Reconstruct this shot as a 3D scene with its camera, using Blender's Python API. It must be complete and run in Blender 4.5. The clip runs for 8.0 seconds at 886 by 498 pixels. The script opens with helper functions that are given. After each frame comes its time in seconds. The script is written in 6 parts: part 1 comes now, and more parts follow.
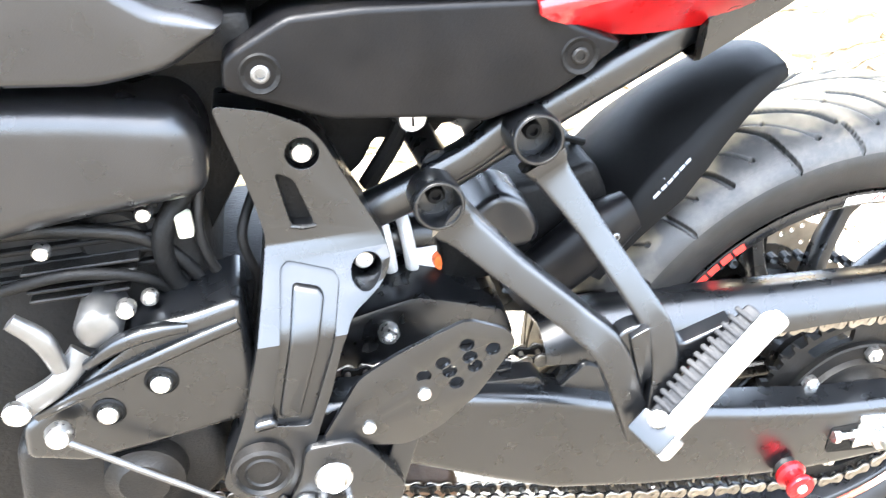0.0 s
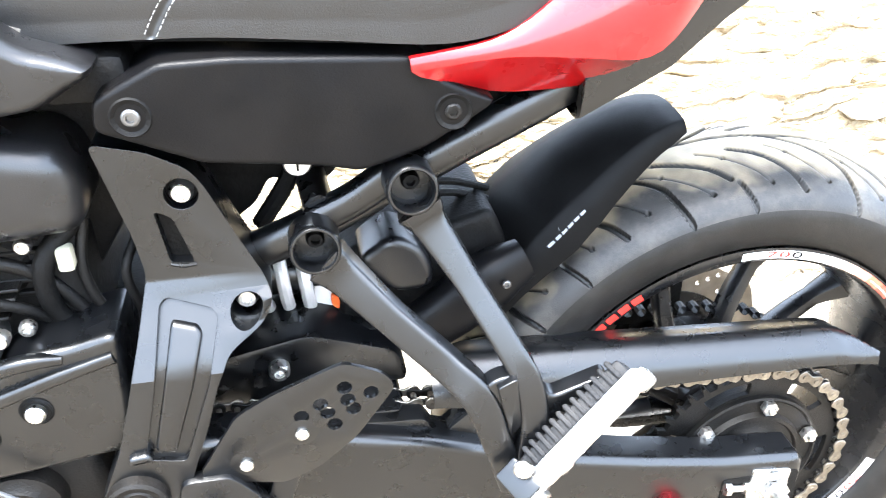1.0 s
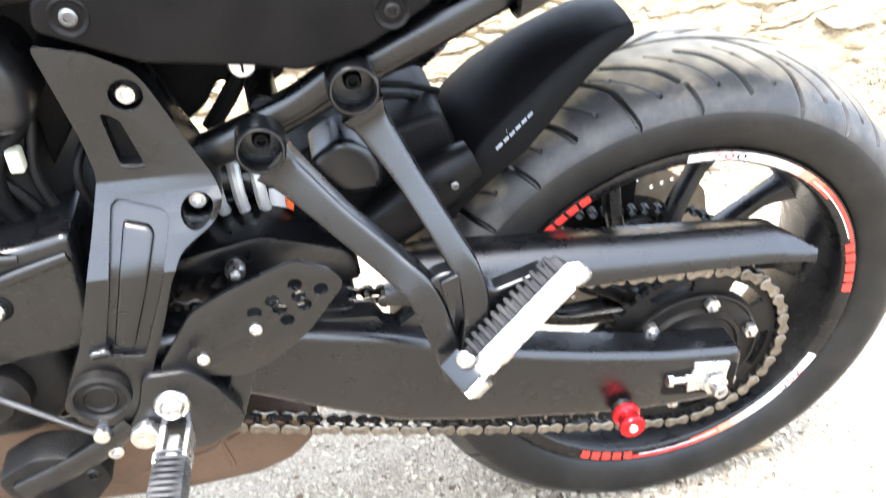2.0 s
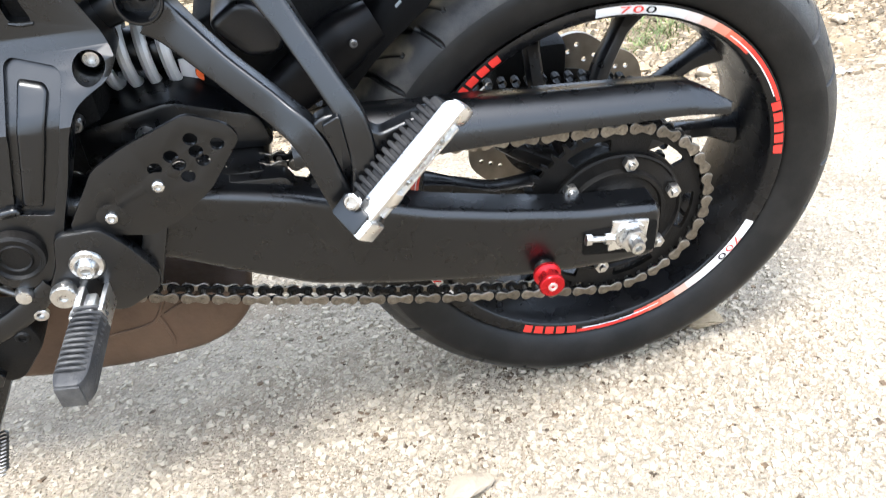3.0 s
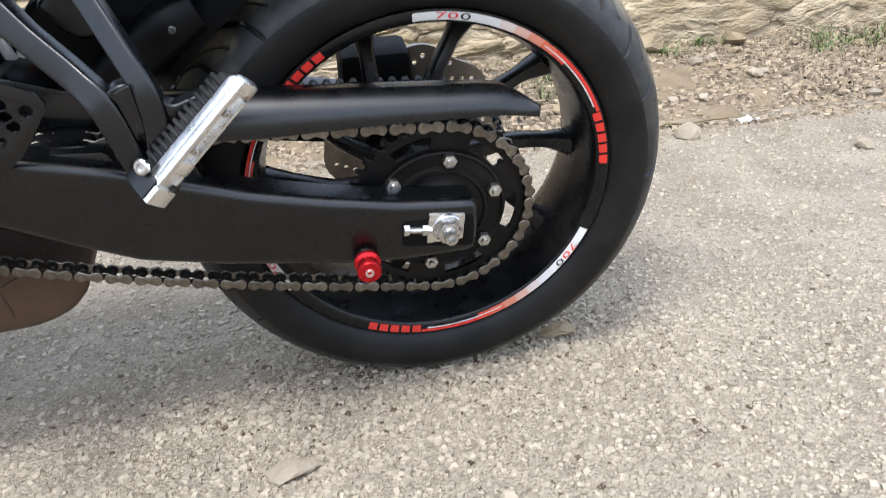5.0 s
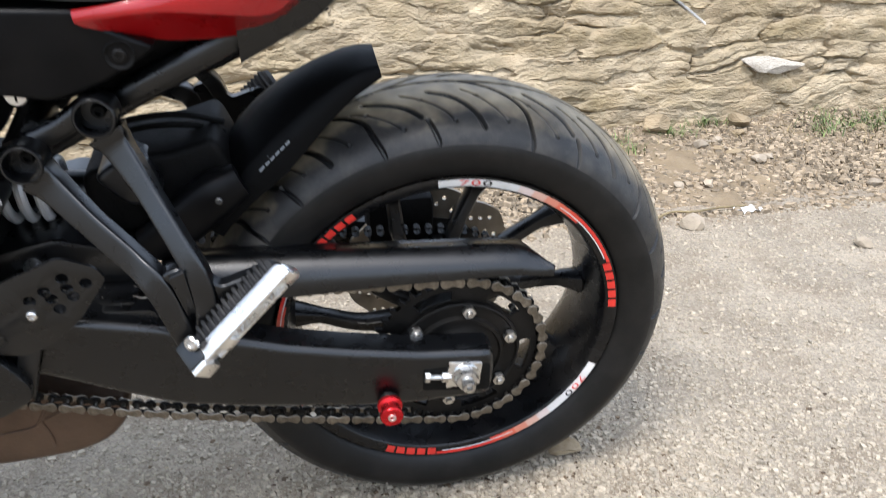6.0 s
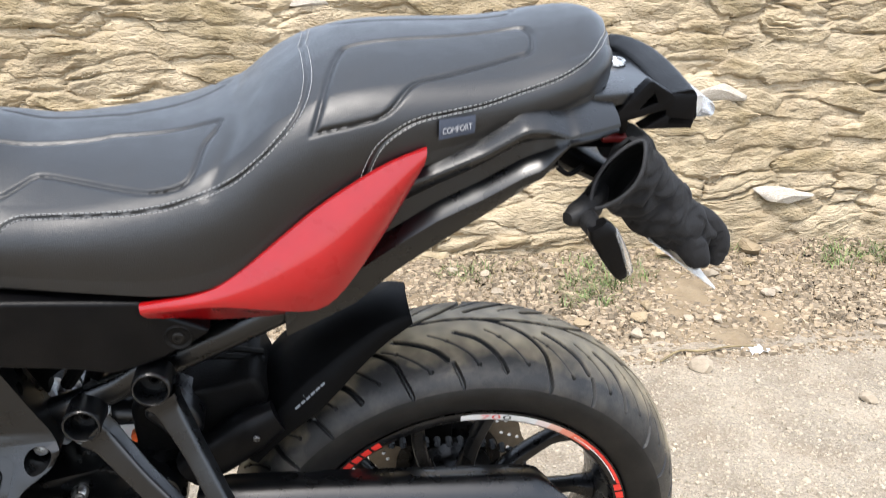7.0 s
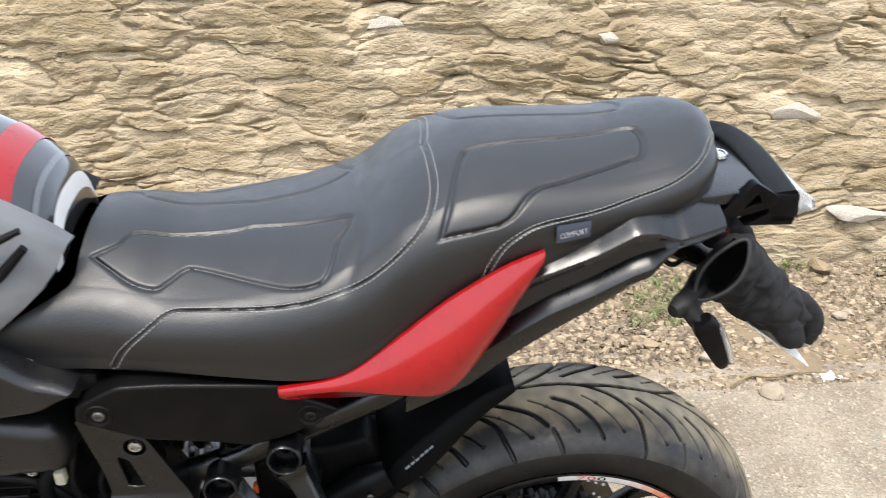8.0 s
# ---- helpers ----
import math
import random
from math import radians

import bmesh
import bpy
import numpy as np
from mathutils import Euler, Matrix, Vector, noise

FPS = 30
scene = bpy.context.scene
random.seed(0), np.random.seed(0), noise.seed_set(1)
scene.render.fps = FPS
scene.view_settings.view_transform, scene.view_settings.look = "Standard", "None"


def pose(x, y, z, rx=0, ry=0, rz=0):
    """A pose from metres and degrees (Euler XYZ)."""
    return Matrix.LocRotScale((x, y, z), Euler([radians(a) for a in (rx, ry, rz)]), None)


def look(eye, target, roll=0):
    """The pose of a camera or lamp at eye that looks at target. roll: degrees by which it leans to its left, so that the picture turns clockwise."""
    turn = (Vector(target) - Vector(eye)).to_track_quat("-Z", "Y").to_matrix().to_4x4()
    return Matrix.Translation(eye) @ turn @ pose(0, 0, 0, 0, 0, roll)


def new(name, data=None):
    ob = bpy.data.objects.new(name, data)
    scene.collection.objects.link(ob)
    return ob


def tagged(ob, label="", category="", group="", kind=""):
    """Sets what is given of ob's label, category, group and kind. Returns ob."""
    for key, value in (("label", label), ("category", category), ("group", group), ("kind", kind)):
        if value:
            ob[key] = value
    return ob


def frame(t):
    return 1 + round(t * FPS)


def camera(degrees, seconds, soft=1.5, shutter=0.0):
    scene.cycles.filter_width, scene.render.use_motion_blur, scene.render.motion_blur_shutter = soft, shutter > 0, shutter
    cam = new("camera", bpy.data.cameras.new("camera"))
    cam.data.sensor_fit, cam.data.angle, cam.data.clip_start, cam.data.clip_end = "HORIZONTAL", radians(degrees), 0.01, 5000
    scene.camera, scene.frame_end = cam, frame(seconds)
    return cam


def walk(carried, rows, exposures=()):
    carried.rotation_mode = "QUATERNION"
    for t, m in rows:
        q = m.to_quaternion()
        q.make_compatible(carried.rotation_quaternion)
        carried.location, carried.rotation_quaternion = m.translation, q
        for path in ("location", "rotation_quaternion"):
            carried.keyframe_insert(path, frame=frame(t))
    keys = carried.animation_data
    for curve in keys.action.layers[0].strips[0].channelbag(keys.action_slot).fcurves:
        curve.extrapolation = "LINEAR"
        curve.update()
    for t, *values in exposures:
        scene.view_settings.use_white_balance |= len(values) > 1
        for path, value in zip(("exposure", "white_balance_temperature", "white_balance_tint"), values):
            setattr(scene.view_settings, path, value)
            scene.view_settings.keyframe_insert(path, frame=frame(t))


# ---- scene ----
cam = camera(54.99, 8.0, soft=0.9, shutter=0.4)
# The motorcycle leans on its side stand; STAND turns its own upright frame into the world.
LEAN, AXLE_Z = 13.99, 0.315
STAND = pose(0, 0, 0.3085) @ pose(0, 0, 0, LEAN, 0, 0) @ pose(0, 0, -AXLE_Z)
# Seconds, the eye in the motorcycle's frame, yaw, pitch and roll.
ROWS = [
    (0.0, -0.5206, -0.7117, 0.9357, -9.86, -31.03, -3.42),
    (0.5, -0.4625, -0.7233, 0.9472, -9.19, -29.75, -2.33),
    (1.0, -0.4335, -0.7270, 0.9565, -10.47, -29.79, -0.68),
    (1.5, -0.4184, -0.7342, 0.9581, -12.38, -29.85, 0.54),
    (2.0, -0.4055, -0.7571, 0.9559, -11.49, -35.47, -0.51),
    (2.2, -0.4010, -0.7639, 0.9425, -13.35, -36.99, 0.51),
    (3.3, -0.2878, -0.8729, 0.8816, -5.84, -39.20, -7.03),
    (3.5, -0.2912, -0.8885, 0.8694, -4.56, -39.42, -8.02),
    (4.0, -0.2100, -0.9449, 0.8105, -9.63, -39.79, -5.03),
    (4.2, -0.1825, -0.9554, 0.8139, -10.21, -37.98, -3.48),
    (5.3, -0.1540, -0.9500, 0.8958, -11.55, -34.52, 0.05),
    (5.5, -0.1572, -0.9460, 0.9268, -11.98, -33.63, 0.72),
    (6.0, -0.1694, -0.9324, 1.0132, -10.51, -33.23, 0.36),
    (6.5, -0.1843, -0.9002, 1.1329, -9.78, -32.05, 0.92),
    (7.0, -0.1830, -0.8751, 1.2355, -9.66, -29.55, 2.21),
    (7.5, -0.2135, -0.8681, 1.3050, -8.69, -29.80, 1.36),
    (8.0, -0.2519, -0.8666, 1.3600, -5.67, -30.63, 1.00),
]
EXPOSURES = [(0.0, 4.38, 5950, 8), (0.5, 4.12, 5900, 8), (1.0, 3.83, 5900, 8), (1.5, 3.58, 5950, 9), (2.0, 3.28, 6050, 10), (2.2, 3.13, 6050, 10), (3.3, 2.03, 5850, 8), (3.7, 1.83, 5800, 8), (4.2, 1.38, 5750, 8), (5.3, 1.36, 5900, 10), (6.0, 1.4, 5950, 10), (6.5, 1.48, 6000, 9), (7.0, 1.63, 6250, 10), (8.0, 1.48, 6400, 10)]
walk(cam, [(t, STAND @ pose(x, y, z) @ pose(0, 0, 0, 0, 0, yaw) @ pose(0, 0, 0, 90 + pitch) @ pose(0, 0, 0, 0, 0, roll))
           for t, x, y, z, yaw, pitch, roll in ROWS], EXPOSURES)

# World and sun: bright hazy daylight, soft shadows.
world = bpy.data.worlds.new("sky")
scene.world = world
world.use_nodes = True
wn = world.node_tree
sky = wn.nodes.new("ShaderNodeTexSky")
sky.sky_type, sky.sun_disc = "NISHITA", False
sky.sun_elevation, sky.sun_rotation = radians(58), radians(180)
sky.air_density, sky.dust_density, sky.ozone_density = 1.0, 2.4, 1.0
haze = wn.nodes.new("ShaderNodeMix")
haze.data_type = "RGBA"
haze.inputs["Factor"].default_value, haze.inputs["B"].default_value = 0.6, (5.9, 6.35, 7.0, 1)
wn.links.new(sky.outputs[0], haze.inputs["A"]), wn.links.new(haze.outputs["Result"], wn.nodes["Background"].inputs[0])
wn.nodes["Background"].inputs[1].default_value = 0.15
sun = new("sun", bpy.data.lights.new("sun", "SUN"))
sun.data.energy, sun.data.angle, sun.data.color = 1.9, radians(18), (1.0, 0.92, 0.82)
sun.matrix_world = look((-1.6, -2.9, 5.4), (0, 0, 0))


# ---- materials ----
def material(name, color, rough=0.5, metal=0.0, vary=0.25, scale=40.0, bump=0.0, bump_scale=300.0, dust=None, dust_amount=0.5, dust_scale=9.0,
             coat=0.0, strata=1.0, cells=0.0, cell_span=(0.74, 1.26), island=0.0, obj_random=0.0, ior=1.45, spec=0.5, fine=None):
    """A surface with variation at two scales, fine relief and, where given, dust of a colour in patches."""
    m = bpy.data.materials.new(name)
    m.use_nodes = True
    nt = m.node_tree
    n, l = nt.nodes, nt.links
    b = n["Principled BSDF"]
    tc = n.new("ShaderNodeTexCoord")
    big = n.new("ShaderNodeTexNoise")
    big.inputs["Scale"].default_value, big.inputs["Detail"].default_value = scale, 6
    layer = n.new("ShaderNodeMapping")
    layer.inputs["Scale"].default_value = (1, 1, strata)
    l.new(tc.outputs["Object"], layer.inputs["Vector"])
    l.new(layer.outputs[0], big.inputs["Vector"])
    ramp = n.new("ShaderNodeMapRange")
    ramp.inputs["From Min"].default_value, ramp.inputs["From Max"].default_value = 0.3, 0.7
    ramp.inputs["To Min"].default_value, ramp.inputs["To Max"].default_value = 1 - vary, 1 + vary
    l.new(big.outputs["Fac"], ramp.inputs["Value"])
    value = ramp.outputs[0]
    for kind, amount in (("island", island), ("object", obj_random)):
        if amount:
            src = n.new("ShaderNodeNewGeometry" if kind == "island" else "ShaderNodeObjectInfo")
            r2 = n.new("ShaderNodeMapRange")
            r2.inputs["To Min"].default_value, r2.inputs["To Max"].default_value = 1 - amount, 1 + amount
            l.new(src.outputs["Random Per Island" if kind == "island" else "Random"], r2.inputs["Value"])
            mul = n.new("ShaderNodeMath")
            mul.operation = "MULTIPLY"
            l.new(value, mul.inputs[0]), l.new(r2.outputs[0], mul.inputs[1])
            value = mul.outputs[0]
    if cells:
        vor = n.new("ShaderNodeTexVoronoi")
        vor.inputs["Scale"].default_value = cells
        l.new(tc.outputs["Object"], vor.inputs["Vector"])
        bw = n.new("ShaderNodeRGBToBW")
        l.new(vor.outputs["Color"], bw.inputs[0])
        r3 = n.new("ShaderNodeMapRange")
        r3.inputs["From Min"].default_value, r3.inputs["From Max"].default_value = 0.15, 0.85
        r3.inputs["To Min"].default_value, r3.inputs["To Max"].default_value = cell_span
        l.new(bw.outputs[0], r3.inputs["Value"])
        mul = n.new("ShaderNodeMath")
        mul.operation = "MULTIPLY"
        l.new(value, mul.inputs[0]), l.new(r3.outputs[0], mul.inputs[1])
        value = mul.outputs[0]
    tint = n.new("ShaderNodeVectorMath")
    tint.operation = "SCALE"
    tint.inputs[0].default_value = color
    l.new(value, tint.inputs["Scale"])
    col = tint.outputs[0]
    rough_mul = n.new("ShaderNodeMapRange")
    rough_mul.inputs["To Min"].default_value, rough_mul.inputs["To Max"].default_value = max(rough - 0.12, 0.02), min(rough + 0.12, 1)
    l.new(big.outputs["Fac"], rough_mul.inputs["Value"])
    rsock = rough_mul.outputs[0]
    if dust:
        patch = n.new("ShaderNodeTexNoise")
        patch.inputs["Scale"].default_value, patch.inputs["Detail"].default_value, patch.inputs["Roughness"].default_value = dust_scale, 8, 0.7
        l.new(tc.outputs["Object"], patch.inputs["Vector"])
        pr = n.new("ShaderNodeMapRange")
        pr.inputs["From Min"].default_value, pr.inputs["From Max"].default_value = 0.45, 0.75
        pr.inputs["To Max"].default_value = dust_amount
        l.new(patch.outputs["Fac"], pr.inputs["Value"])
        mix = n.new("ShaderNodeMix")
        mix.data_type = "RGBA"
        l.new(pr.outputs[0], mix.inputs["Factor"]), l.new(col, mix.inputs["A"])
        mix.inputs["B"].default_value = (*dust, 1)
        col = mix.outputs["Result"]
    l.new(col, b.inputs["Base Color"]), l.new(rsock, b.inputs["Roughness"])
    b.inputs["Metallic"].default_value, b.inputs["Coat Weight"].default_value = metal, coat
    b.inputs["IOR"].default_value, b.inputs["Specular IOR Level"].default_value = ior, spec
    b.inputs["Coat Roughness"].default_value = 0.05
    if bump:
        grain = n.new("ShaderNodeTexNoise")
        grain.inputs["Scale"].default_value, grain.inputs["Detail"].default_value = bump_scale, 4
        l.new(layer.outputs[0], grain.inputs["Vector"])
        height = grain.outputs["Fac"]
        if cells:
            add = n.new("ShaderNodeMath")
            add.operation = "SUBTRACT"
            l.new(height, add.inputs[0]), l.new(vor.outputs["Distance"], add.inputs[1])
            height = add.outputs[0]
        bp = n.new("ShaderNodeBump")
        bp.inputs["Strength"].default_value, bp.inputs["Distance"].default_value = bump, fine or 0.6 / bump_scale
        l.new(height, bp.inputs["Height"])
        l.new(bp.outputs[0], b.inputs["Normal"])
    return m


PLASTIC = material("black_plastic", (0.0018, 0.0018, 0.0021), 0.36, spec=0.13, vary=0.12, bump=0.35, bump_scale=900, dust=(0.12, 0.10, 0.08), dust_amount=0.03)
PLASTIC_GREY = material("dark_grey_plastic", (0.0040, 0.0040, 0.0045), 0.30, spec=0.50, vary=0.08, bump=0.2, bump_scale=900, dust=(0.2, 0.18, 0.15), dust_amount=0.02)
SATIN = material("satin_black_paint", (0.0010, 0.0012, 0.0016), 0.29, spec=0.60, vary=0.15)
CAST = material("cast_black", (0.0016, 0.0016, 0.0016), 0.5, spec=0.22, vary=0.3, bump=0.5, bump_scale=500, dust=(0.10, 0.08, 0.06), dust_amount=0.1)
DARK = material("engine_black", (0.0013, 0.0013, 0.0013), 0.6, spec=0.16, vary=0.4, bump=0.4, bump_scale=300, dust=(0.06, 0.05, 0.04), dust_amount=0.08)
TYRE = material("tyre_tread", (0.011, 0.0107, 0.0105), 0.46, spec=0.42, vary=0.2, scale=60, bump=0.4, bump_scale=700, dust=(0.12, 0.108, 0.088), dust_amount=0.40, dust_scale=14)
# road dust lies thickest along the tyre's crown
tn = TYRE.node_tree
worn = tn.nodes.new("ShaderNodeAttribute")
worn.attribute_name = "road_dust"
dusty = tn.nodes.new("ShaderNodeMix")
dusty.data_type = "RGBA"
dusty.inputs["B"].default_value = (0.33, 0.268, 0.172, 1)
tb = tn.nodes["Principled BSDF"]
plain = tb.inputs["Base Color"].links[0].from_socket
tn.links.new(worn.outputs["Fac"], dusty.inputs["Factor"])
tn.links.new(plain, dusty.inputs["A"])
# the cut grooves: clean dark rubber, with their shade put into the colour
cut_in = tn.nodes.new("ShaderNodeAttribute")
cut_in.attribute_name = "groove"
grooved = tn.nodes.new("ShaderNodeMix")
grooved.data_type = "RGBA"
grooved.inputs["B"].default_value = (0.0022, 0.0022, 0.0022, 1)
tn.links.new(cut_in.outputs["Fac"], grooved.inputs["Factor"])
tn.links.new(dusty.outputs["Result"], grooved.inputs["A"]), tn.links.new(grooved.outputs["Result"], tb.inputs["Base Color"])
SIDEWALL = material("tyre_sidewall", (0.0045, 0.0043, 0.0040), 0.5, spec=0.3, vary=0.2, scale=60, bump=0.3, bump_scale=700, dust=(0.05, 0.045, 0.04), dust_amount=0.2, dust_scale=20)
RIM = material("rim_black", (0.003, 0.003, 0.0034), 0.28, spec=0.4, vary=0.2, bump=0.1, dust=(0.10, 0.09, 0.075), dust_amount=0.10)
STEEL = material("zinc_steel", (0.55, 0.54, 0.52), 0.3, 1.0, vary=0.15, scale=200, dust=(0.2, 0.17, 0.13), dust_amount=0.25, dust_scale=60)
ALU = material("bare_aluminium", (0.74, 0.73, 0.71), 0.3, 1.0, vary=0.12, scale=80, bump=0.3, bump_scale=500)
CHAIN = material("chain_steel", (0.21, 0.19, 0.16), 0.38, 0.95, vary=0.35, scale=150, obj_random=0.25, dust=(0.10, 0.08, 0.055), dust_amount=0.35, dust_scale=60)
RUSTY = material("heat_browned_steel", (0.075, 0.047, 0.031), 0.45, 0.5, vary=0.35, scale=14, bump=0.2, bump_scale=120, dust=(0.125, 0.085, 0.052), dust_amount=0.5)
RUBBER = material("peg_rubber", (0.006, 0.006, 0.0065), 0.6, spec=0.3, vary=0.2, bump=0.4, bump_scale=400, dust=(0.07, 0.065, 0.06), dust_amount=0.3, dust_scale=30)
VINYL = material("seat_vinyl", (0.0024, 0.0025, 0.0028), 0.40, spec=0.68, vary=0.08, bump=0.45, bump_scale=900, fine=0.0006)
WORN_RUBBER = material("worn_peg_rubber", (0.020, 0.020, 0.021), 0.55, vary=0.2, bump=0.4, bump_scale=400, dust=(0.13, 0.125, 0.115), dust_amount=0.5, dust_scale=30)
THREAD = material("white_thread", (0.26, 0.26, 0.255), 0.8, vary=0.1)
RED = material("red_paint", (0.22, 0.003, 0.004), 0.30, spec=0.15, vary=0.06, coat=0.75)
RED_ANO = material("red_anodised", (0.55, 0.02, 0.025), 0.28, 0.9, vary=0.1)
RED_FILM = material("red_sticker", (0.55, 0.03, 0.02), 0.4, vary=0.06)
WHITE_FILM = material("white_sticker", (0.58, 0.57, 0.55), 0.4, vary=0.06)
AMBER = material("amber_reflector", (0.6, 0.10, 0.02), 0.25, vary=0.1)
SPRING = material("spring_grey", (0.48, 0.48, 0.47), 0.4, 0.3, vary=0.1)
PRINT = material("pale_print", (0.17, 0.18, 0.19), 0.6, vary=0.1)
NAVY = material("navy_label", (0.03, 0.037, 0.055), 0.7, vary=0.1, bump=0.3)
FABRIC = material("glove_fabric", (0.004, 0.004, 0.0048), 0.85, vary=0.2, bump=0.7, bump_scale=600)
LINING = material("glove_lining", (0.006, 0.006, 0.006), 0.9, vary=0.2)
CLEAR = bpy.data.materials.new("clear_lens")
CLEAR.use_nodes = True
CLEAR.node_tree.nodes["Principled BSDF"].inputs["Transmission Weight"].default_value = 0.85
CLEAR.node_tree.nodes["Principled BSDF"].inputs["Roughness"].default_value = 0.12
CLEAR.node_tree.nodes["Principled BSDF"].inputs["Base Color"].default_value = (0.9, 0.9, 0.9, 1)
ROAD = material("worn_asphalt", (0.270, 0.230, 0.174), 0.85, vary=0.22, scale=4, bump=1.0, bump_scale=260, fine=0.0035, cells=190, cell_span=(0.78, 1.20), dust=(0.14, 0.099, 0.060), dust_amount=0.75, dust_scale=5)
GRIT = material("loose_grit", (0.31, 0.266, 0.200), 0.85, vary=0.25, scale=60, island=0.22, bump=0.4)
STONE = material("tan_stone", (0.26, 0.20, 0.122), 0.88, vary=0.2, scale=7, strata=3, obj_random=0.16, bump=0.9, bump_scale=40, fine=0.012, dust=(0.32, 0.256, 0.167), dust_amount=0.7, dust_scale=9)
ROCK = material("tan_masonry", (0.335, 0.276, 0.186), 0.9, vary=0.26, scale=9, strata=1.7, island=0.12, bump=0.9, bump_scale=85, fine=0.010, dust=(0.27, 0.20, 0.12), dust_amount=0.6, dust_scale=7)
# ochre and brownish stones between paler mortar
kn = ROCK.node_tree
tone = kn.nodes.new("ShaderNodeAttribute")
tone.attribute_name = "stone_tone"
hues = kn.nodes.new("ShaderNodeMix")
hues.data_type = "RGBA"
hues.inputs["A"].default_value, hues.inputs["B"].default_value = (0.64, 0.61, 0.51, 1), (1.26, 1.26, 1.28, 1)
kn.links.new(tone.outputs["Fac"], hues.inputs["Factor"])
kb = kn.nodes["Principled BSDF"]
hued = kn.nodes.new("ShaderNodeMix")
hued.data_type, hued.blend_type = "RGBA", "MULTIPLY"
hued.inputs["Factor"].default_value = 1.0
kn.links.new(kb.inputs["Base Color"].links[0].from_socket, hued.inputs["A"])
kn.links.new(hues.outputs["Result"], hued.inputs["B"]), kn.links.new(hued.outputs["Result"], kb.inputs["Base Color"])
VERGE_GRIT = material("verge_fragments", (0.235, 0.185, 0.125), 0.9, vary=0.3, scale=50, island=0.55, bump=0.4)
EARTH = material("verge_earth", (0.165, 0.124, 0.076), 0.9, vary=0.3, scale=8, bump=0.9, bump_scale=70, fine=0.01, dust=(0.235, 0.185, 0.122), dust_amount=0.7, dust_scale=11)
PALE_STONE = material("pale_stone", (0.30, 0.25, 0.185), 0.8, vary=0.15, scale=30, obj_random=0.2, bump=0.6, bump_scale=90, fine=0.006)
GRASS = material("green_blades", (0.115, 0.150, 0.050), 0.6, vary=0.4, scale=30, island=0.5)
DRY = material("dry_blades", (0.20, 0.155, 0.08), 0.7, vary=0.3, scale=30, island=0.4)
PAPER = material("white_scrap", (0.65, 0.65, 0.64), 0.6, vary=0.04)
SCREW = material("dulled_screw", (0.12, 0.12, 0.12), 0.4, 0.9, vary=0.2)


# ---- building helpers ----
def mesh_of(name, bm, mat, smooth=35):
    me = bpy.data.meshes.new(name)
    bmesh.ops.recalc_face_normals(bm, faces=bm.faces)
    bm.to_mesh(me)
    bm.free()
    me.polygons.foreach_set("use_smooth", [True] * len(me.polygons))
    me.set_sharp_from_angle(angle=radians(smooth))
    me.materials.append(mat)
    return me


def part(name, bm, mat, parent, label="", smooth=35):
    """Link a bmesh as one mesh object under a thing or a part."""
    ob = new(name, mesh_of(name, bm, mat, smooth))
    ob.parent = parent
    if label:
        ob["label"] = label
    return ob


def shared(name, me, m, parent):
    ob = new(name, me)
    ob.parent = parent
    ob.matrix_basis = m
    return ob


def join(*parts):
    """Several bmeshes in one."""
    out = bmesh.new()
    for b in parts:
        me = bpy.data.meshes.new("tmp")
        b.to_mesh(me)
        b.free()
        out.from_mesh(me)
        bpy.data.meshes.remove(me)
    return out


def curve_points(pts, per=8, closed=False):
    """Catmull-Rom through points of any dimension."""
    p = [np.array(q, float) for q in pts]
    n = len(p)
    out = []
    for i in range(n if closed else n - 1):
        if closed:
            a, b, c, d = p[i - 1], p[i], p[(i + 1) % n], p[(i + 2) % n]
        else:
            b, c = p[i], p[i + 1]
            a, d = (p[i - 1] if i else 2 * b - c), (p[i + 2] if i + 2 < n else 2 * c - b)
        for k in range(per):
            t = k / per
            out.append(0.5 * (2 * b + (c - a) * t + (2 * a - 5 * b + 4 * c - d) * t * t + (3 * b - a - 3 * c + d) * t**3))
    if not closed:
        out.append(p[-1])
    return out


def rounded(pts, r, seg=4):
    """A closed outline with its corners rounded by about r."""
    out = []
    n = len(pts)
    for i in range(n):
        a, b, c = (np.array(pts[j % n], float) for j in (i - 1, i, i + 1))
        u, v = a - b, c - b
        lu, lv = np.linalg.norm(u), np.linalg.norm(v)
        k = min(r, 0.45 * lu, 0.45 * lv)
        p, q = b + u / lu * k, b + v / lv * k
        for s in range(seg + 1):
            t = s / seg
            out.append(tuple((1 - t) ** 2 * p + 2 * t * (1 - t) * b + t * t * q))
    return out


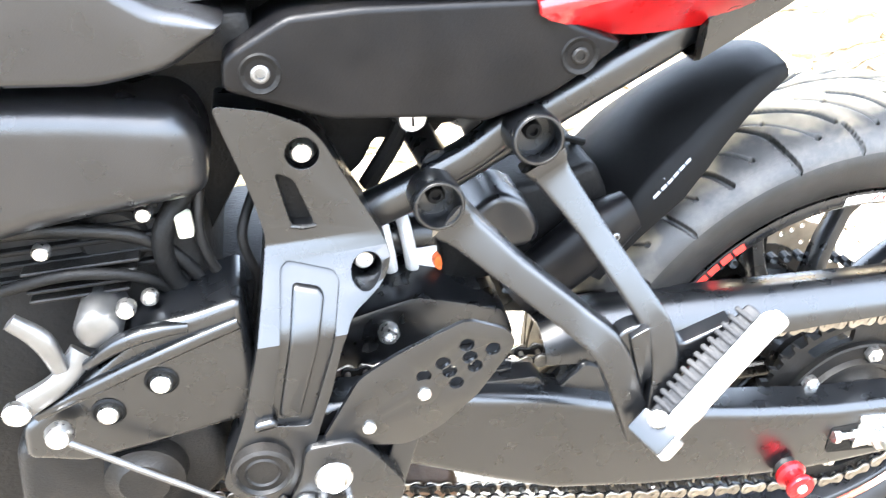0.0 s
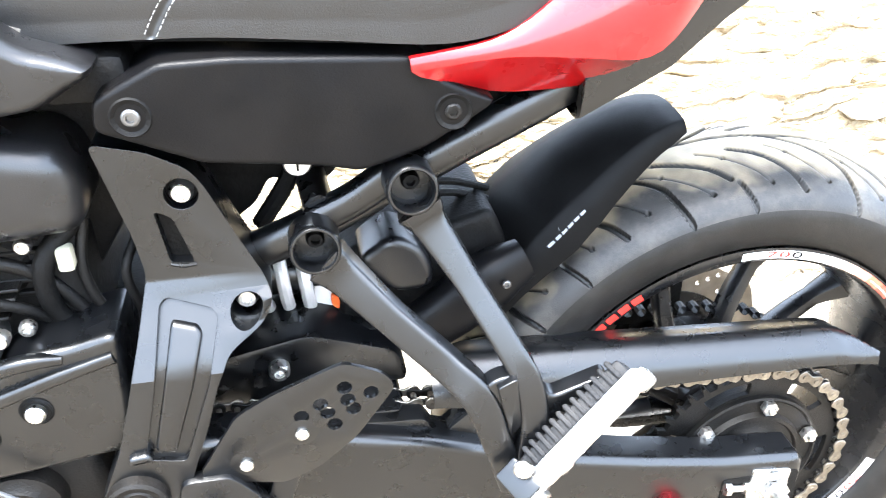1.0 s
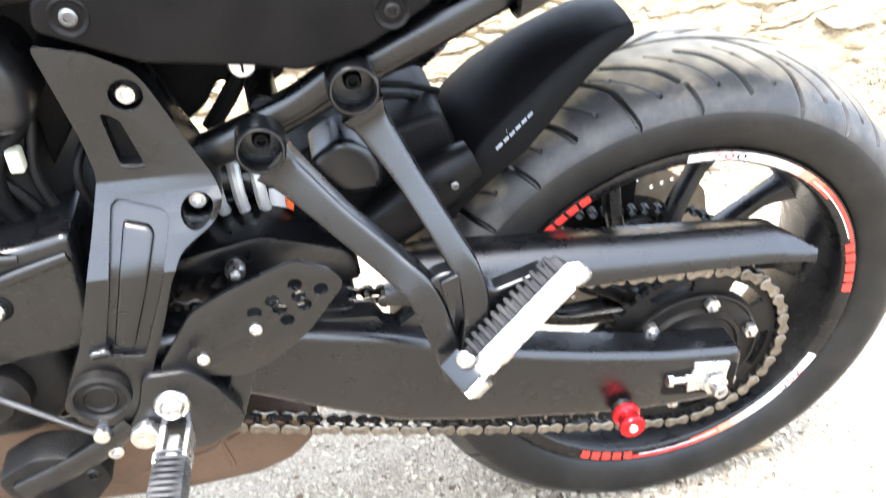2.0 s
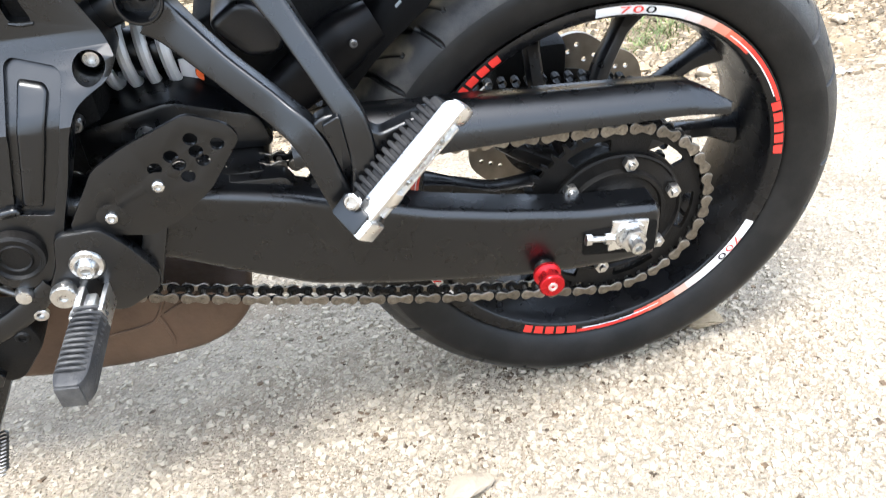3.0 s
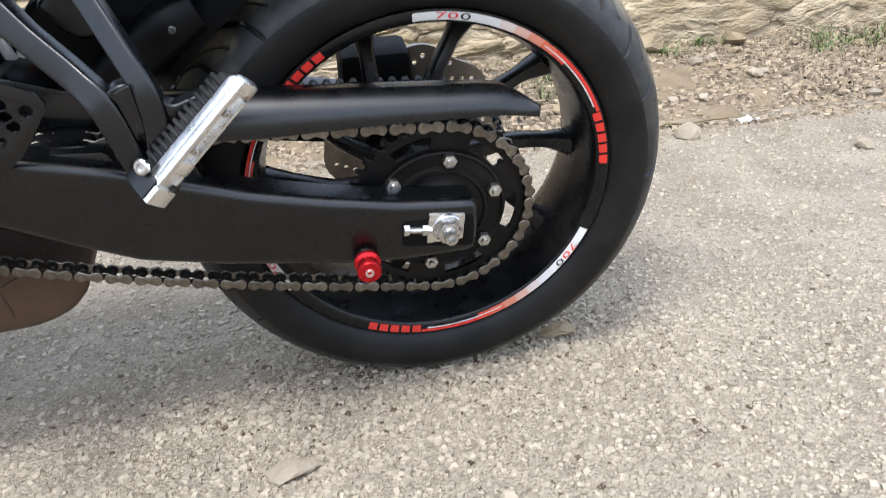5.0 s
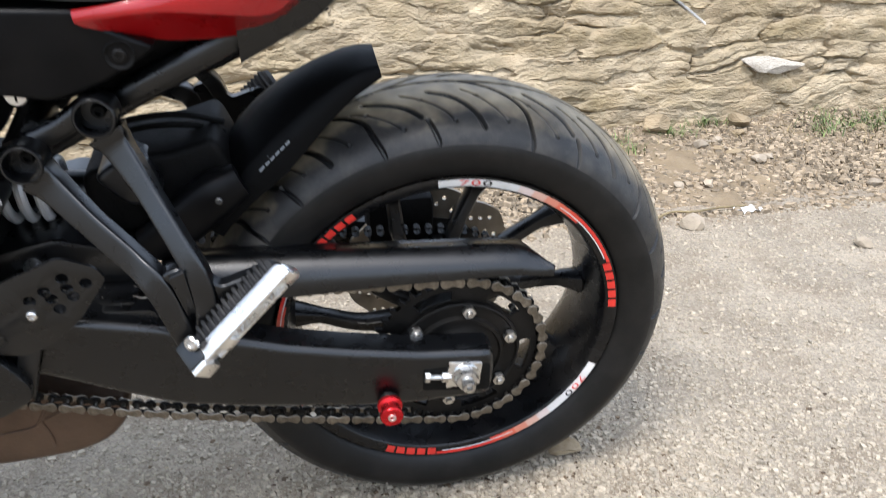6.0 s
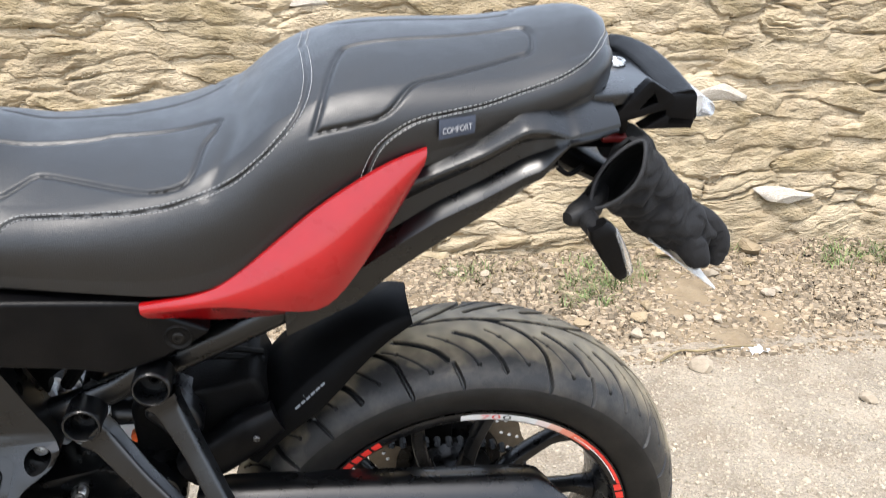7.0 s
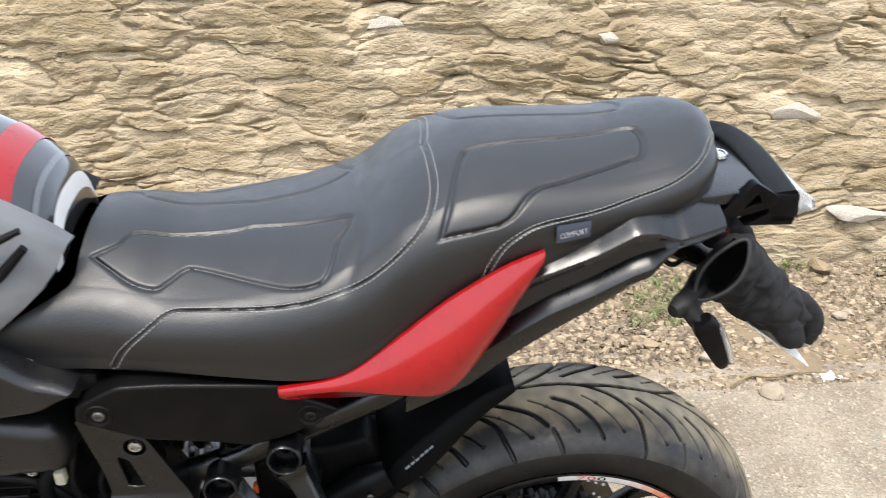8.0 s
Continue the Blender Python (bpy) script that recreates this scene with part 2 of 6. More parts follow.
def prism(outline, y0, y1, bevel=0.003, holes=(), seg=2, both=False):
    """An outline in x, z drawn out from y0 (its face) to y1, with a rounded face edge and through holes."""
    bm = bmesh.new()
    edges = []
    for loop in (outline, *holes):
        vs = [bm.verts.new((x, y0, z)) for x, z in loop]
        edges += [bm.edges.new((vs[i - 1], vs[i])) for i in range(len(vs))]
    bmesh.ops.triangle_fill(bm, use_beauty=True, use_dissolve=False, edges=edges)
    bmesh.ops.dissolve_limit(bm, angle_limit=0.01, verts=bm.verts, edges=[e for e in bm.edges if not e.is_boundary])
    got = bmesh.ops.extrude_face_region(bm, geom=bm.faces[:])
    moved = [g for g in got["geom"] if isinstance(g, bmesh.types.BMVert)]
    bmesh.ops.translate(bm, verts=moved, vec=(0, y1 - y0, 0))
    bmesh.ops.recalc_face_normals(bm, faces=bm.faces)
    if bevel:
        ys = (y0, y1) if both else (y0,)
        rim = [e for e in bm.edges if any(abs(e.verts[0].co.y - y) < 1e-6 and abs(e.verts[1].co.y - y) < 1e-6 for y in ys)
               and len(e.link_faces) == 2 and abs(e.link_faces[0].normal.dot(e.link_faces[1].normal)) < 0.7]
        bmesh.ops.bevel(bm, geom=rim, offset=bevel, segments=seg, profile=0.5, affect="EDGES", clamp_overlap=True)
    return bm


def pillow(outline, y0, y1, r, corner=0.02, seg=8, flat=1.0):
    """An outline in x, z drawn out from y1 to y0 whose face edge rolls over by r (r * flat in depth)."""
    pts = np.array(rounded(outline, corner, 6))
    d = np.linalg.norm(np.diff(np.vstack([pts, pts[:1]]), axis=0), axis=1)
    s = np.r_[0, np.cumsum(d)]
    n = 140
    k = np.linspace(0, s[-1], n + 1)[:-1]
    loop_ = np.stack([np.interp(k, s, np.r_[pts[:, c], pts[:1, c]]) for c in (0, 1)], 1)
    area = 0.5 * np.sum(loop_[:, 0] * np.roll(loop_[:, 1], -1) - np.roll(loop_[:, 0], -1) * loop_[:, 1])
    t = np.roll(loop_, -2, 0) - np.roll(loop_, 2, 0)
    nrm = np.stack([-t[:, 1], t[:, 0]], 1) / (np.linalg.norm(t, axis=1)[:, None] + 1e-9) * (1 if area > 0 else -1)
    for _ in range(6):
        nrm = (np.roll(nrm, 1, 0) + nrm + np.roll(nrm, -1, 0)) / 3
    rings = [(loop_, y1)]
    for q in range(seg + 1):
        a = math.pi / 2 * q / seg
        rings.append((loop_ + nrm * r * (1 - math.cos(a)), y0 + r * flat * (1 - math.sin(a))))
    bm = bmesh.new()
    rows = [[bm.verts.new((p[0], y, p[1])) for p in lp] for lp, y in rings]
    for a, b in zip(rows, rows[1:]):
        for i in range(n):
            bm.faces.new((a[i - 1], a[i], b[i], b[i - 1]))
    bm.faces.new(rows[-1])
    return bm


def circle(x, z, r, n=24, turn=0.0):
    return [(x + r * math.cos(turn + 2 * math.pi * i / n), z + r * math.sin(turn + 2 * math.pi * i / n)) for i in range(n)]


def lathe(profile, x=0.0, z=0.0, n=48, closed=False):
    """A profile of (radius, y) turned about the line along y through x, z."""
    bm = bmesh.new()
    rings = []
    for k in range(n):
        a = 2 * math.pi * k / n
        rings.append([bm.verts.new((x + r * math.cos(a), y, z + r * math.sin(a))) for r, y in profile])
    m = len(profile)
    for k in range(n):
        for j in range(m if closed else m - 1):
            q = (rings[k][j], rings[k][(j + 1) % m], rings[(k + 1) % n][(j + 1) % m], rings[(k + 1) % n][j])
            bm.faces.new(q)
    bmesh.ops.remove_doubles(bm, verts=bm.verts, dist=1e-6)
    return bm


def spun(profile, eye, way, n=24):
    """A profile of (radius, height) turned about the line from eye along way."""
    bm = lathe(profile, 0, 0, n)
    turn = Vector(way).to_track_quat("Y", "Z").to_matrix().to_4x4()
    bm.transform(Matrix.Translation(eye) @ turn)
    return bm


def sweep(path, half_w, half_t, n=14, power=2.6, closed_caps=True, side=(0, 1, 0)):
    """A rounded bar along a path; half_w lies across the path, half_t along side. Both may be lists."""
    bm = bmesh.new()
    path = [Vector(p) for p in path]
    m = len(path)
    hw = half_w if hasattr(half_w, "__len__") else [half_w] * m
    ht = half_t if hasattr(half_t, "__len__") else [half_t] * m
    rings = []
    for i, p in enumerate(path):
        t = (path[min(i + 1, m - 1)] - path[max(i - 1, 0)]).normalized()
        s = Vector(side)
        s = (s - t * s.dot(t)).normalized()
        c = t.cross(s)
        ring = []
        for k in range(n):
            a = 2 * math.pi * k / n
            ca, sa = math.cos(a), math.sin(a)
            u = math.copysign(abs(ca) ** (2 / power), ca) * hw[i]
            v = math.copysign(abs(sa) ** (2 / power), sa) * ht[i]
            ring.append(bm.verts.new(p + c * u + s * v))
        rings.append(ring)
    for i in range(m - 1):
        for k in range(n):
            bm.faces.new((rings[i][k], rings[i][(k + 1) % n], rings[i + 1][(k + 1) % n], rings[i + 1][k]))
    if closed_caps:
        bm.faces.new(rings[0]), bm.faces.new(rings[-1][::-1])
    return bm


def tube(pts, r, n=12, per=6):
    path = curve_points(pts, per)
    return sweep(path, r, r, n, 2.0)


def resample(values, count):
    return list(np.interp(np.linspace(0, 1, count), np.linspace(0, 1, len(values)), values))


def bar(pts, w, t, per=6, n=14, power=2.8, side=(0, 1, 0)):
    """A bar through points with half widths w and half thicknesses t given at the points."""
    path = curve_points(pts, per)
    return sweep(path, resample(w, len(path)), resample(t, len(path)), n, power, side=side)


def box(x0, x1, y0, y1, z0, z1, bevel=0.003, seg=2):
    bm = bmesh.new()
    bmesh.ops.create_cube(bm, size=1)
    bm.transform(Matrix.Translation(((x0 + x1) / 2, (y0 + y1) / 2, (z0 + z1) / 2)) @ Matrix.Diagonal((x1 - x0, y1 - y0, z1 - z0, 1)))
    if bevel:
        bmesh.ops.bevel(bm, geom=bm.edges[:], offset=bevel, segments=seg, profile=0.5, affect="EDGES")
    return bm


def grid(nu, nv, at, wrap_u=False):
    """A sheet of nu x nv points, at(i, j)."""
    verts = [at(i, j) for i in range(nu) for j in range(nv)]
    faces = [(i * nv + j, ((i + 1) % nu) * nv + j, ((i + 1) % nu) * nv + j + 1, i * nv + j + 1)
             for i in range(nu if wrap_u else nu - 1) for j in range(nv - 1)]
    me = bpy.data.meshes.new("sheet")
    me.from_pydata([tuple(v) for v in verts], [], faces)
    bm = bmesh.new()
    bm.from_mesh(me)
    bpy.data.meshes.remove(me)
    return bm


def near(p, line):
    """The distance of points p (n, 2) from a polyline."""
    line = np.array(line, float)
    best = np.full(len(p), 1e9)
    for a, b in zip(line[:-1], line[1:]):
        d = b - a
        t = np.clip(((p - a) @ d) / (d @ d + 1e-12), 0, 1)
        best = np.minimum(best, np.hypot(*(p - a - t[:, None] * d).T))
    return best


# ---- ground, verge and wall ----
def lie(x, y):
    """The height of the ground: flat road, a verge that rises to the wall."""
    rise = min(max((y - 1.15) / 0.85, 0), 1)
    rough = 0.022 * noise.fractal((x * 3.1, y * 3.1, 0.3), 0.9, 2.1, 4) * min(max((y - 0.95) / 0.4, 0), 1)
    return 0.10 * rise * rise * (3 - 2 * rise) + rough + 0.0022 * noise.fractal((x * 9, y * 9, 4.0), 0.8, 2.2, 3)


xs = np.r_[-400, -120, -40, -14, -6, np.linspace(-3.2, 4.4, 230), 7, 15, 40, 120, 400]
ys = np.r_[-400, -120, -40, -14, -5, np.linspace(-2.2, 2.5, 150), 4, 9, 20, 60, 400]
ground = new("ground", mesh_of("ground", grid(len(xs), len(ys), lambda i, j: (xs[i], ys[j], lie(xs[i], ys[j]))), ROAD, 60))
tagged(ground, "pale worn asphalt road strewn with grit", "ground", kind="structure")
verge_n = (200, 50)
verge = new("ground_verge", mesh_of("ground_verge", grid(*verge_n, lambda i, j: (
    -3.2 + 7.6 * i / 199, 1.16 + 0.05 * math.sin(i * 0.21) + 0.04 * noise.noise((i * 0.3, 0, 0)) + 1.1 * j / 49,
    lie(-3.2 + 7.6 * i / 199, 1.16 + 1.1 * j / 49) - 0.012 + 0.026 * min(j / 9, 1)
    + 0.004 * noise.fractal((i * 0.5, j * 0.6, 7), 0.8, 2, 3) - 0.003)), EARTH, 60))
tagged(verge, "stony earth verge at the foot of the wall", "verge", kind="structure")

WALL_Y = 1.90


def ease(v, a, b):
    t = min(max((v - a) / (b - a), 0.0), 1.0)
    return t * t * (3 - 2 * t)


def chance(a, b, c):
    """An even random value from 0 to 1 for a cell."""
    return (noise.cell((a + 0.37, b + 0.61, c + 0.23)) * 0.5 + 0.5) % 1.0


def masonry(x, z):
    """How far the masonry stands forward at x, z, and the tone of stone or mortar there: split, bedded stones, mortared joints, some open."""
    px = x * 4.6 + 0.45 * noise.noise((x * 5, 2.0, z * 11)) + 0.16 * noise.noise((x * 17, 2.0, z * 33))
    pz = z * 15.5 + 0.9 * noise.noise((x * 1.6, 1.0, z * 2.0)) + 0.40 * noise.noise((x * 5, 5.0, z * 12)) + 0.16 * noise.noise((x * 19, 5.0, z * 36))
    far, spots = noise.voronoi((px, 0.5, pz))
    gap = far[1] - far[0]
    own = spots[0]
    rand = chance(own.x * 9.1, own.y * 7.7, own.z * 8.3)
    lean = chance(own.x * 5.3, own.y * 3.1, own.z * 6.7) - 0.5
    # thin beds inside a stone, each stepping back a little
    fb = pz * (1.2 + 1.6 * rand) + 0.30 * noise.noise((x * 14, own.z, z * 30))
    bed = chance(math.floor(fb) * 1.9, own.x * 3.7, own.z * 1.1)
    fb -= math.floor(fb)
    gape = ease(noise.noise((x * 2.4, 14.0, z * 4.5)) + 0.5 * noise.noise((x * 9, 14.0, z * 16)), -0.05, 0.5)
    joint = ease(gap, 0.0, 0.26)
    crack = ease(fb, 0.0, 0.30)
    rough = noise.fractal((x * 13, 6.0, z * 20), 0.75, 2.2, 5)
    swell = noise.fractal((x * 1.3, 3.0, z * 2.4), 0.9, 2.0, 3)
    patch = noise.noise((x * 3.0, 21.0, z * 5.0)) + 0.6 * noise.noise((x * 14, 21.0, z * 22))
    tone = min(max(0.55 - 0.75 * (rand - 0.35) * joint + 0.45 * patch, 0.0), 1.0)
    out = 0.018 * rand + 0.014 * lean * (pz - own.z) + 0.005 * bed - (1 - joint) * (0.003 + 0.021 * gape) - (1 - crack) * (0.001 + 0.007 * gape) + 0.0065 * rough + 0.0022 * noise.noise((x * 75, 9.0, z * 95)) + 0.022 * swell
    return out, tone


def face(x, z):
    return masonry(x, z)[0]


STONE_TONES = []


def wall_at(i, j):
    x, z = -1.75 + 4.4 * i / 739, -0.05 + 1.40 * j / 349
    out, tone = masonry(x, z)
    STONE_TONES.append(tone)
    return (x, WALL_Y - out, z)


wall = new("wall_north", mesh_of("wall_north", join(
    grid(740, 350, wall_at),
    box(-4.2, 5.4, WALL_Y + 0.06, WALL_Y + 0.5, -0.05, 1.36, 0)), ROCK, 50))
STONE_TONES += [0.5] * (len(wall.data.vertices) - len(STONE_TONES))
wall.data.attributes.new("stone_tone", "FLOAT", "POINT").data.foreach_set("value", STONE_TONES)
tagged(wall, "rough tan rubble masonry wall with thin uneven courses", "wall", kind="structure")


def rubble(seed, flat=0.6, cuts=2):
    """A small uneven stone about 1 across."""
    rnd = random.Random(seed)
    bm = bmesh.new()
    bmesh.ops.create_icosphere(bm, subdivisions=cuts, radius=0.5)
    off = Vector((rnd.random() * 50, rnd.random() * 50, 0))
    planes = [Vector((rnd.gauss(0, 1), rnd.gauss(0, 1), rnd.gauss(0, 1))).normalized() for _ in range(10)]
    for v in bm.verts:
        for p in planes:
            d = v.co.dot(p) - 0.30
            if d > 0:
                v.co -= p * d
        v.co += v.co * 0.16 * noise.noise(v.co * 2.2 + off)
        v.co.z *= flat
    return bm


def slab(seed):
    """A flat walling stone, 1 wide, 1 high and 1 deep before scaling, with a broken face."""
    rnd = random.Random(seed)
    bm = bmesh.new()
    bmesh.ops.create_cube(bm, size=1)
    bmesh.ops.subdivide_edges(bm, edges=bm.edges[:], cuts=1, use_grid_fill=True)
    off = Vector((rnd.random() * 90, rnd.random() * 90, 0))
    for v in bm.verts:
        c = v.co.copy()
        k = max(abs(c.x), abs(c.z)) > 0.45
        v.co += Vector((noise.noise(c * 2.4 + off), 0.5 * noise.noise(c * 2 + off * 2), noise.noise(c * 2.1 - off))) * (0.34 if k else 0.2)
        if k and c.y < -0.4:
            v.co.y += 0.16
    return bm


# ---- the motorcycle, in its own upright frame: x to the rear, y to its right, axle at x = 0 ----
bike = new("motorcycle")
bike.matrix_world = STAND
tagged(bike, "black and red sports touring motorcycle leaning on its side stand", "motorcycle")


def bolt_head(name, at, r, h, mat, parent, way=(0, -1, 0), socket=True, label="", dome=0.3):
    """A round cap with a hex socket, standing on at."""
    prof = [(0.0, h * 0.45), (r * 0.45, h * 0.45), (r * 0.5, h), (r * 0.78, h), (r, h * (1 - dome)), (r, 0.0)] if socket else \
        [(0.0, h), (r * 0.6, h * 0.93), (r * 0.9, h * 0.6), (r, 0.0)]
    return part(name, spun(prof, at, way, 18), mat, parent, label)


def hex_nut(at, r, h, way=(0, -1, 0), hole=0.5):
    bm = prism(circle(0, 0, r, 6), -h, 0, h * 0.12)
    bm = join(bm, lathe([(0, -h * 1.5), (r * hole * 0.8, -h * 1.5), (r * hole, -h * 1.3), (r * hole, -h * 0.9)], 0, 0, 16))
    turn = (-Vector(way)).to_track_quat("Y", "Z").to_matrix().to_4x4()
    bm.transform(Matrix.Translation(at) @ turn)
    return bm


# -- rear wheel --
RIM_R = 0.2265
barrel = [(RIM_R, -0.078), (0.2245, -0.0785), (0.219, -0.0775), (0.2125, -0.0755), (0.2105, -0.0735), (0.207, -0.055), (0.199, -0.03), (0.197, 0.0), (0.199, 0.03), (0.207, 0.05),
          (0.214, 0.066), (0.219, 0.074), (0.2245, 0.0785), (RIM_R, 0.078), (0.226, 0.072), (0.217, 0.06), (0.209, 0.03), (0.207, 0.0), (0.209, -0.03),
          (0.217, -0.06), (0.226, -0.072)]
wheel = part("rear_wheel", lathe(barrel, 0, AXLE_Z, 128, closed=True), RIM, bike, "black cast wheel with red and white rim stickers")
hub = [(0.0, -0.062), (0.03, -0.062), (0.034, -0.05), (0.042, -0.045), (0.044, 0.03), (0.05, 0.04), (0.062, 0.05), (0.062, 0.062), (0.0, 0.062)]
part("hub", lathe(hub, 0, AXLE_Z, 48), RIM, wheel)
for k in range(10):
    a_rim, a_hub = radians(1 + 36 * k), radians(22 + 36 * k)
    a_mid = radians(11 + 36 * k)
    pts = [(0.036 * math.cos(a_hub), -0.02, AXLE_Z + 0.036 * math.sin(a_hub)), (0.11 * math.cos(a_mid), -0.012, AXLE_Z + 0.11 * math.sin(a_mid)),
           (0.165 * math.cos(a_rim + 0.05), 0.0, AXLE_Z + 0.165 * math.sin(a_rim + 0.05)), (0.203 * math.cos(a_rim), 0.0, AXLE_Z + 0.203 * math.sin(a_rim))]
    part("spoke", bar(pts, [0.013, 0.010, 0.0095, 0.017], [0.019, 0.014, 0.012, 0.02], per=5, n=12), RIM, wheel)

# tyre with its cut grooves
prof = curve_points([(0.2255, -0.070), (0.231, -0.0795), (0.243, -0.0865), (0.260, -0.0908), (0.272, -0.0895), (0.284, -0.0825), (0.295, -0.069), (0.304, -0.050),
                     (0.311, -0.028), (0.315, 0.0)], 7)
prof = [tuple(p) for p in prof] + [(r, -y) for r, y in prof[-2::-1]]
N_TYRE = 1500
# one side's cuts over a third of a fifth of the tread: degrees, millimetres from the crown, half width, depth
CUTS = [([(0, 86), (1.0, 70), (2.2, 49), (6.0, 28), (11.0, 12), (18, 1), (34, -3)], 2.6, 6.0), ([(12.2, 76), (14.2, 57), (18, 37), (23.2, 23)], 3.0, 6.0),
        ([(26, 60), (28.6, 45), (32.5, 32), (37.4, 18)], 3.0, 6.0), ([(23.0, 86), (24.6, 65)], 2.4, 5.0),
        ([(6.6, 67), (9, 52), (13, 33), (16, 22)], 1.1, 3.0), ([(18.6, 69), (21, 53), (25.3, 35), (29.2, 22)], 1.1, 3.0), ([(30.3, 71), (33.7, 53), (37.2, 38), (40.4, 28)], 1.1, 3.0)]
DOTS = [(6.6, 67), (13, 33), (18.6, 69), (25.3, 35), (30.3, 71), (37.2, 38)]
R_CUT = 0.305


def tyre_sheet():
    rr, yy = np.array(prof).T
    fine = []
    for j in range(len(prof) - 1):
        steps = 4 if rr[j] > 0.265 and rr[j + 1] > 0.265 else 1
        fine += [(rr[j] + (rr[j + 1] - rr[j]) * s / steps, yy[j] + (yy[j + 1] - yy[j]) * s / steps) for s in range(steps)]
    fine = np.array(fine + [(rr[-1], yy[-1])])
    per = N_TYRE // 10
    deg = np.arange(per) * 36.0 / per
    depth = np.zeros((per, len(fine)))
    for side, lag in ((-1, 34.5), (1, 16.5)):
        use = np.where((fine[:, 1] * side > -0.006) & (fine[:, 0] > 0.262))[0]
        for wrap in (-72, -36, 0, 36, 72):
            pts = np.array([((g - lag + wrap) * radians(1) * R_CUT, fine[j, 1] * side) for g in deg for j in use])
            for line, w, deep in CUTS:
                ln = [(p[0] * radians(1) * R_CUT, p[1] / 1000) for p in curve_points(line, 4)]
                d = near(pts, ln).reshape(per, len(use))
                depth[:, use] = np.maximum(depth[:, use], deep / 1000 * np.clip((w / 1000 + 0.0008 - d) / 0.0016, 0, 1))
            for g, mm in DOTS:
                d = np.hypot(pts[:, 0] - g * radians(1) * R_CUT, pts[:, 1] - mm / 1000).reshape(per, len(use))
                depth[:, use] = np.maximum(depth[:, use], 0.005 * np.clip((0.0030 - d) / 0.0008, 0, 1))

    def at(i, j):
        a = 2 * math.pi * i / N_TYRE
        r = fine[j, 0] - depth[i % per, j]
        return (r * math.cos(a), fine[j, 1], AXLE_Z + r * math.sin(a))
    cut = [min(1.0, float(depth[i % per, j]) / 0.002) for i in range(N_TYRE) for j in range(len(fine))]
    return grid(N_TYRE, len(fine), at, wrap_u=True), cut


tread, grooves = tyre_sheet()
tyre = part("tyre", tread, TYRE, wheel, "dusty black tyre with curved tread grooves", 42)
dust = tyre.data.attributes.new("road_dust", "FLOAT", "POINT")
dust.data.foreach_set("value", [min(0.9, max(0.0, (0.064 - abs(v.co.y) + 0.022 * noise.fractal(v.co * 16, 0.8, 2.1, 4)) / 0.045)) * (0.75 + 0.35 * noise.noise(v.co * 60)) for v in tyre.data.vertices])
tyre.data.materials.append(SIDEWALL)
tyre.data.attributes.new("groove", "FLOAT", "POINT").data.foreach_set("value", grooves)
tyre.data.polygons.foreach_set("material_index", [int(math.hypot(f.center.x, f.center.z - AXLE_Z) < 0.2735 and abs(f.center.y) > 0.07) for f in tyre.data.polygons])


def on_rim(a0, a1, r0, r1, lift=0.0006, n=None, flare=0.0):
    """A strip of film on the rim's outer flank between two angles in degrees."""
    n = n or max(2, int(abs(a1 - a0) / 1.5))

    def flank(r):
        return -float(np.interp(r, [0.207, 0.2125, 0.219, 0.2245], [0.055, 0.0755, 0.0775, 0.0785])) - lift
    rs = np.linspace(r0, r1, 5)
    return grid(n + 1, 5, lambda i, j: (rs[j] * math.cos(radians(a0 + (a1 - a0) * i / n)), flank(rs[j]), AXLE_Z + rs[j] * math.sin(radians(a0 + (a1 - a0) * i / n))))


def lettering(body, size, depth=0.0003):
    """Flat letters as a bmesh in x, y, the built-in font."""
    cu = bpy.data.curves.new("letters", "FONT")
    cu.body, cu.size, cu.extrude, cu.align_x, cu.align_y = body, size, depth, "CENTER", "CENTER"
    ob = bpy.data.objects.new("letters", cu)
    scene.collection.objects.link(ob)
    bpy.context.view_layer.update()
    me = bpy.data.meshes.new_from_object(ob.evaluated_get(bpy.context.evaluated_depsgraph_get()))
    bm = bmesh.new()
    bm.from_mesh(me)
    bpy.data.objects.remove(ob), bpy.data.curves.remove(cu), bpy.data.meshes.remove(me)
    return bm


FADE = [material("fading_sticker", c, 0.4, vary=0.05) for c in ((0.58, 0.48, 0.44), (0.58, 0.35, 0.27), (0.57, 0.21, 0.14), (0.56, 0.11, 0.06), (0.55, 0.055, 0.03))]
R0, R1 = 0.2140, 0.2242
for first in (94.4, 337.2, 213.5):
    film = part("rim_sticker", on_rim(first, first - 26, R0, R1), WHITE_FILM, wheel, "white and red rim sticker lettered 700")
    for k, tone in enumerate(FADE):
        part("fading_band", on_rim(first - 26 - 5 * k, first - 31 - 5 * k, R0 + 0.0003 * k, R1), tone, film)
    part("red_band", on_rim(first - 51, first - 72, 0.2202, R1), RED_FILM, film)
    part("white_line", on_rim(first - 42, first - 70, 0.2182, 0.2197), WHITE_FILM, film)
    at = first - 72.4
    for k in range(5):
        part("red_block", on_rim(at, at - 3.1, R0 + 0.0003, R1, n=3), RED_FILM, film)
        at -= 4.0
    for k, ch in enumerate("700"):
        bm = lettering(ch, 0.0120, 0.0001)
        for v in bm.verts:
            ang = radians(first - 8.0 - 3.7 * k) - v.co.x * 2.1 / 0.218
            rad = 0.2190 + v.co.y * 0.92
            v.co = (rad * math.cos(ang), -float(np.interp(rad, [0.207, 0.2125, 0.219, 0.2245], [0.055, 0.0755, 0.0775, 0.0785])) - 0.0012 - v.co.z, AXLE_Z + rad * math.sin(ang))
        part("numeral", bm, RED_FILM if k < 2 else DARK, film)

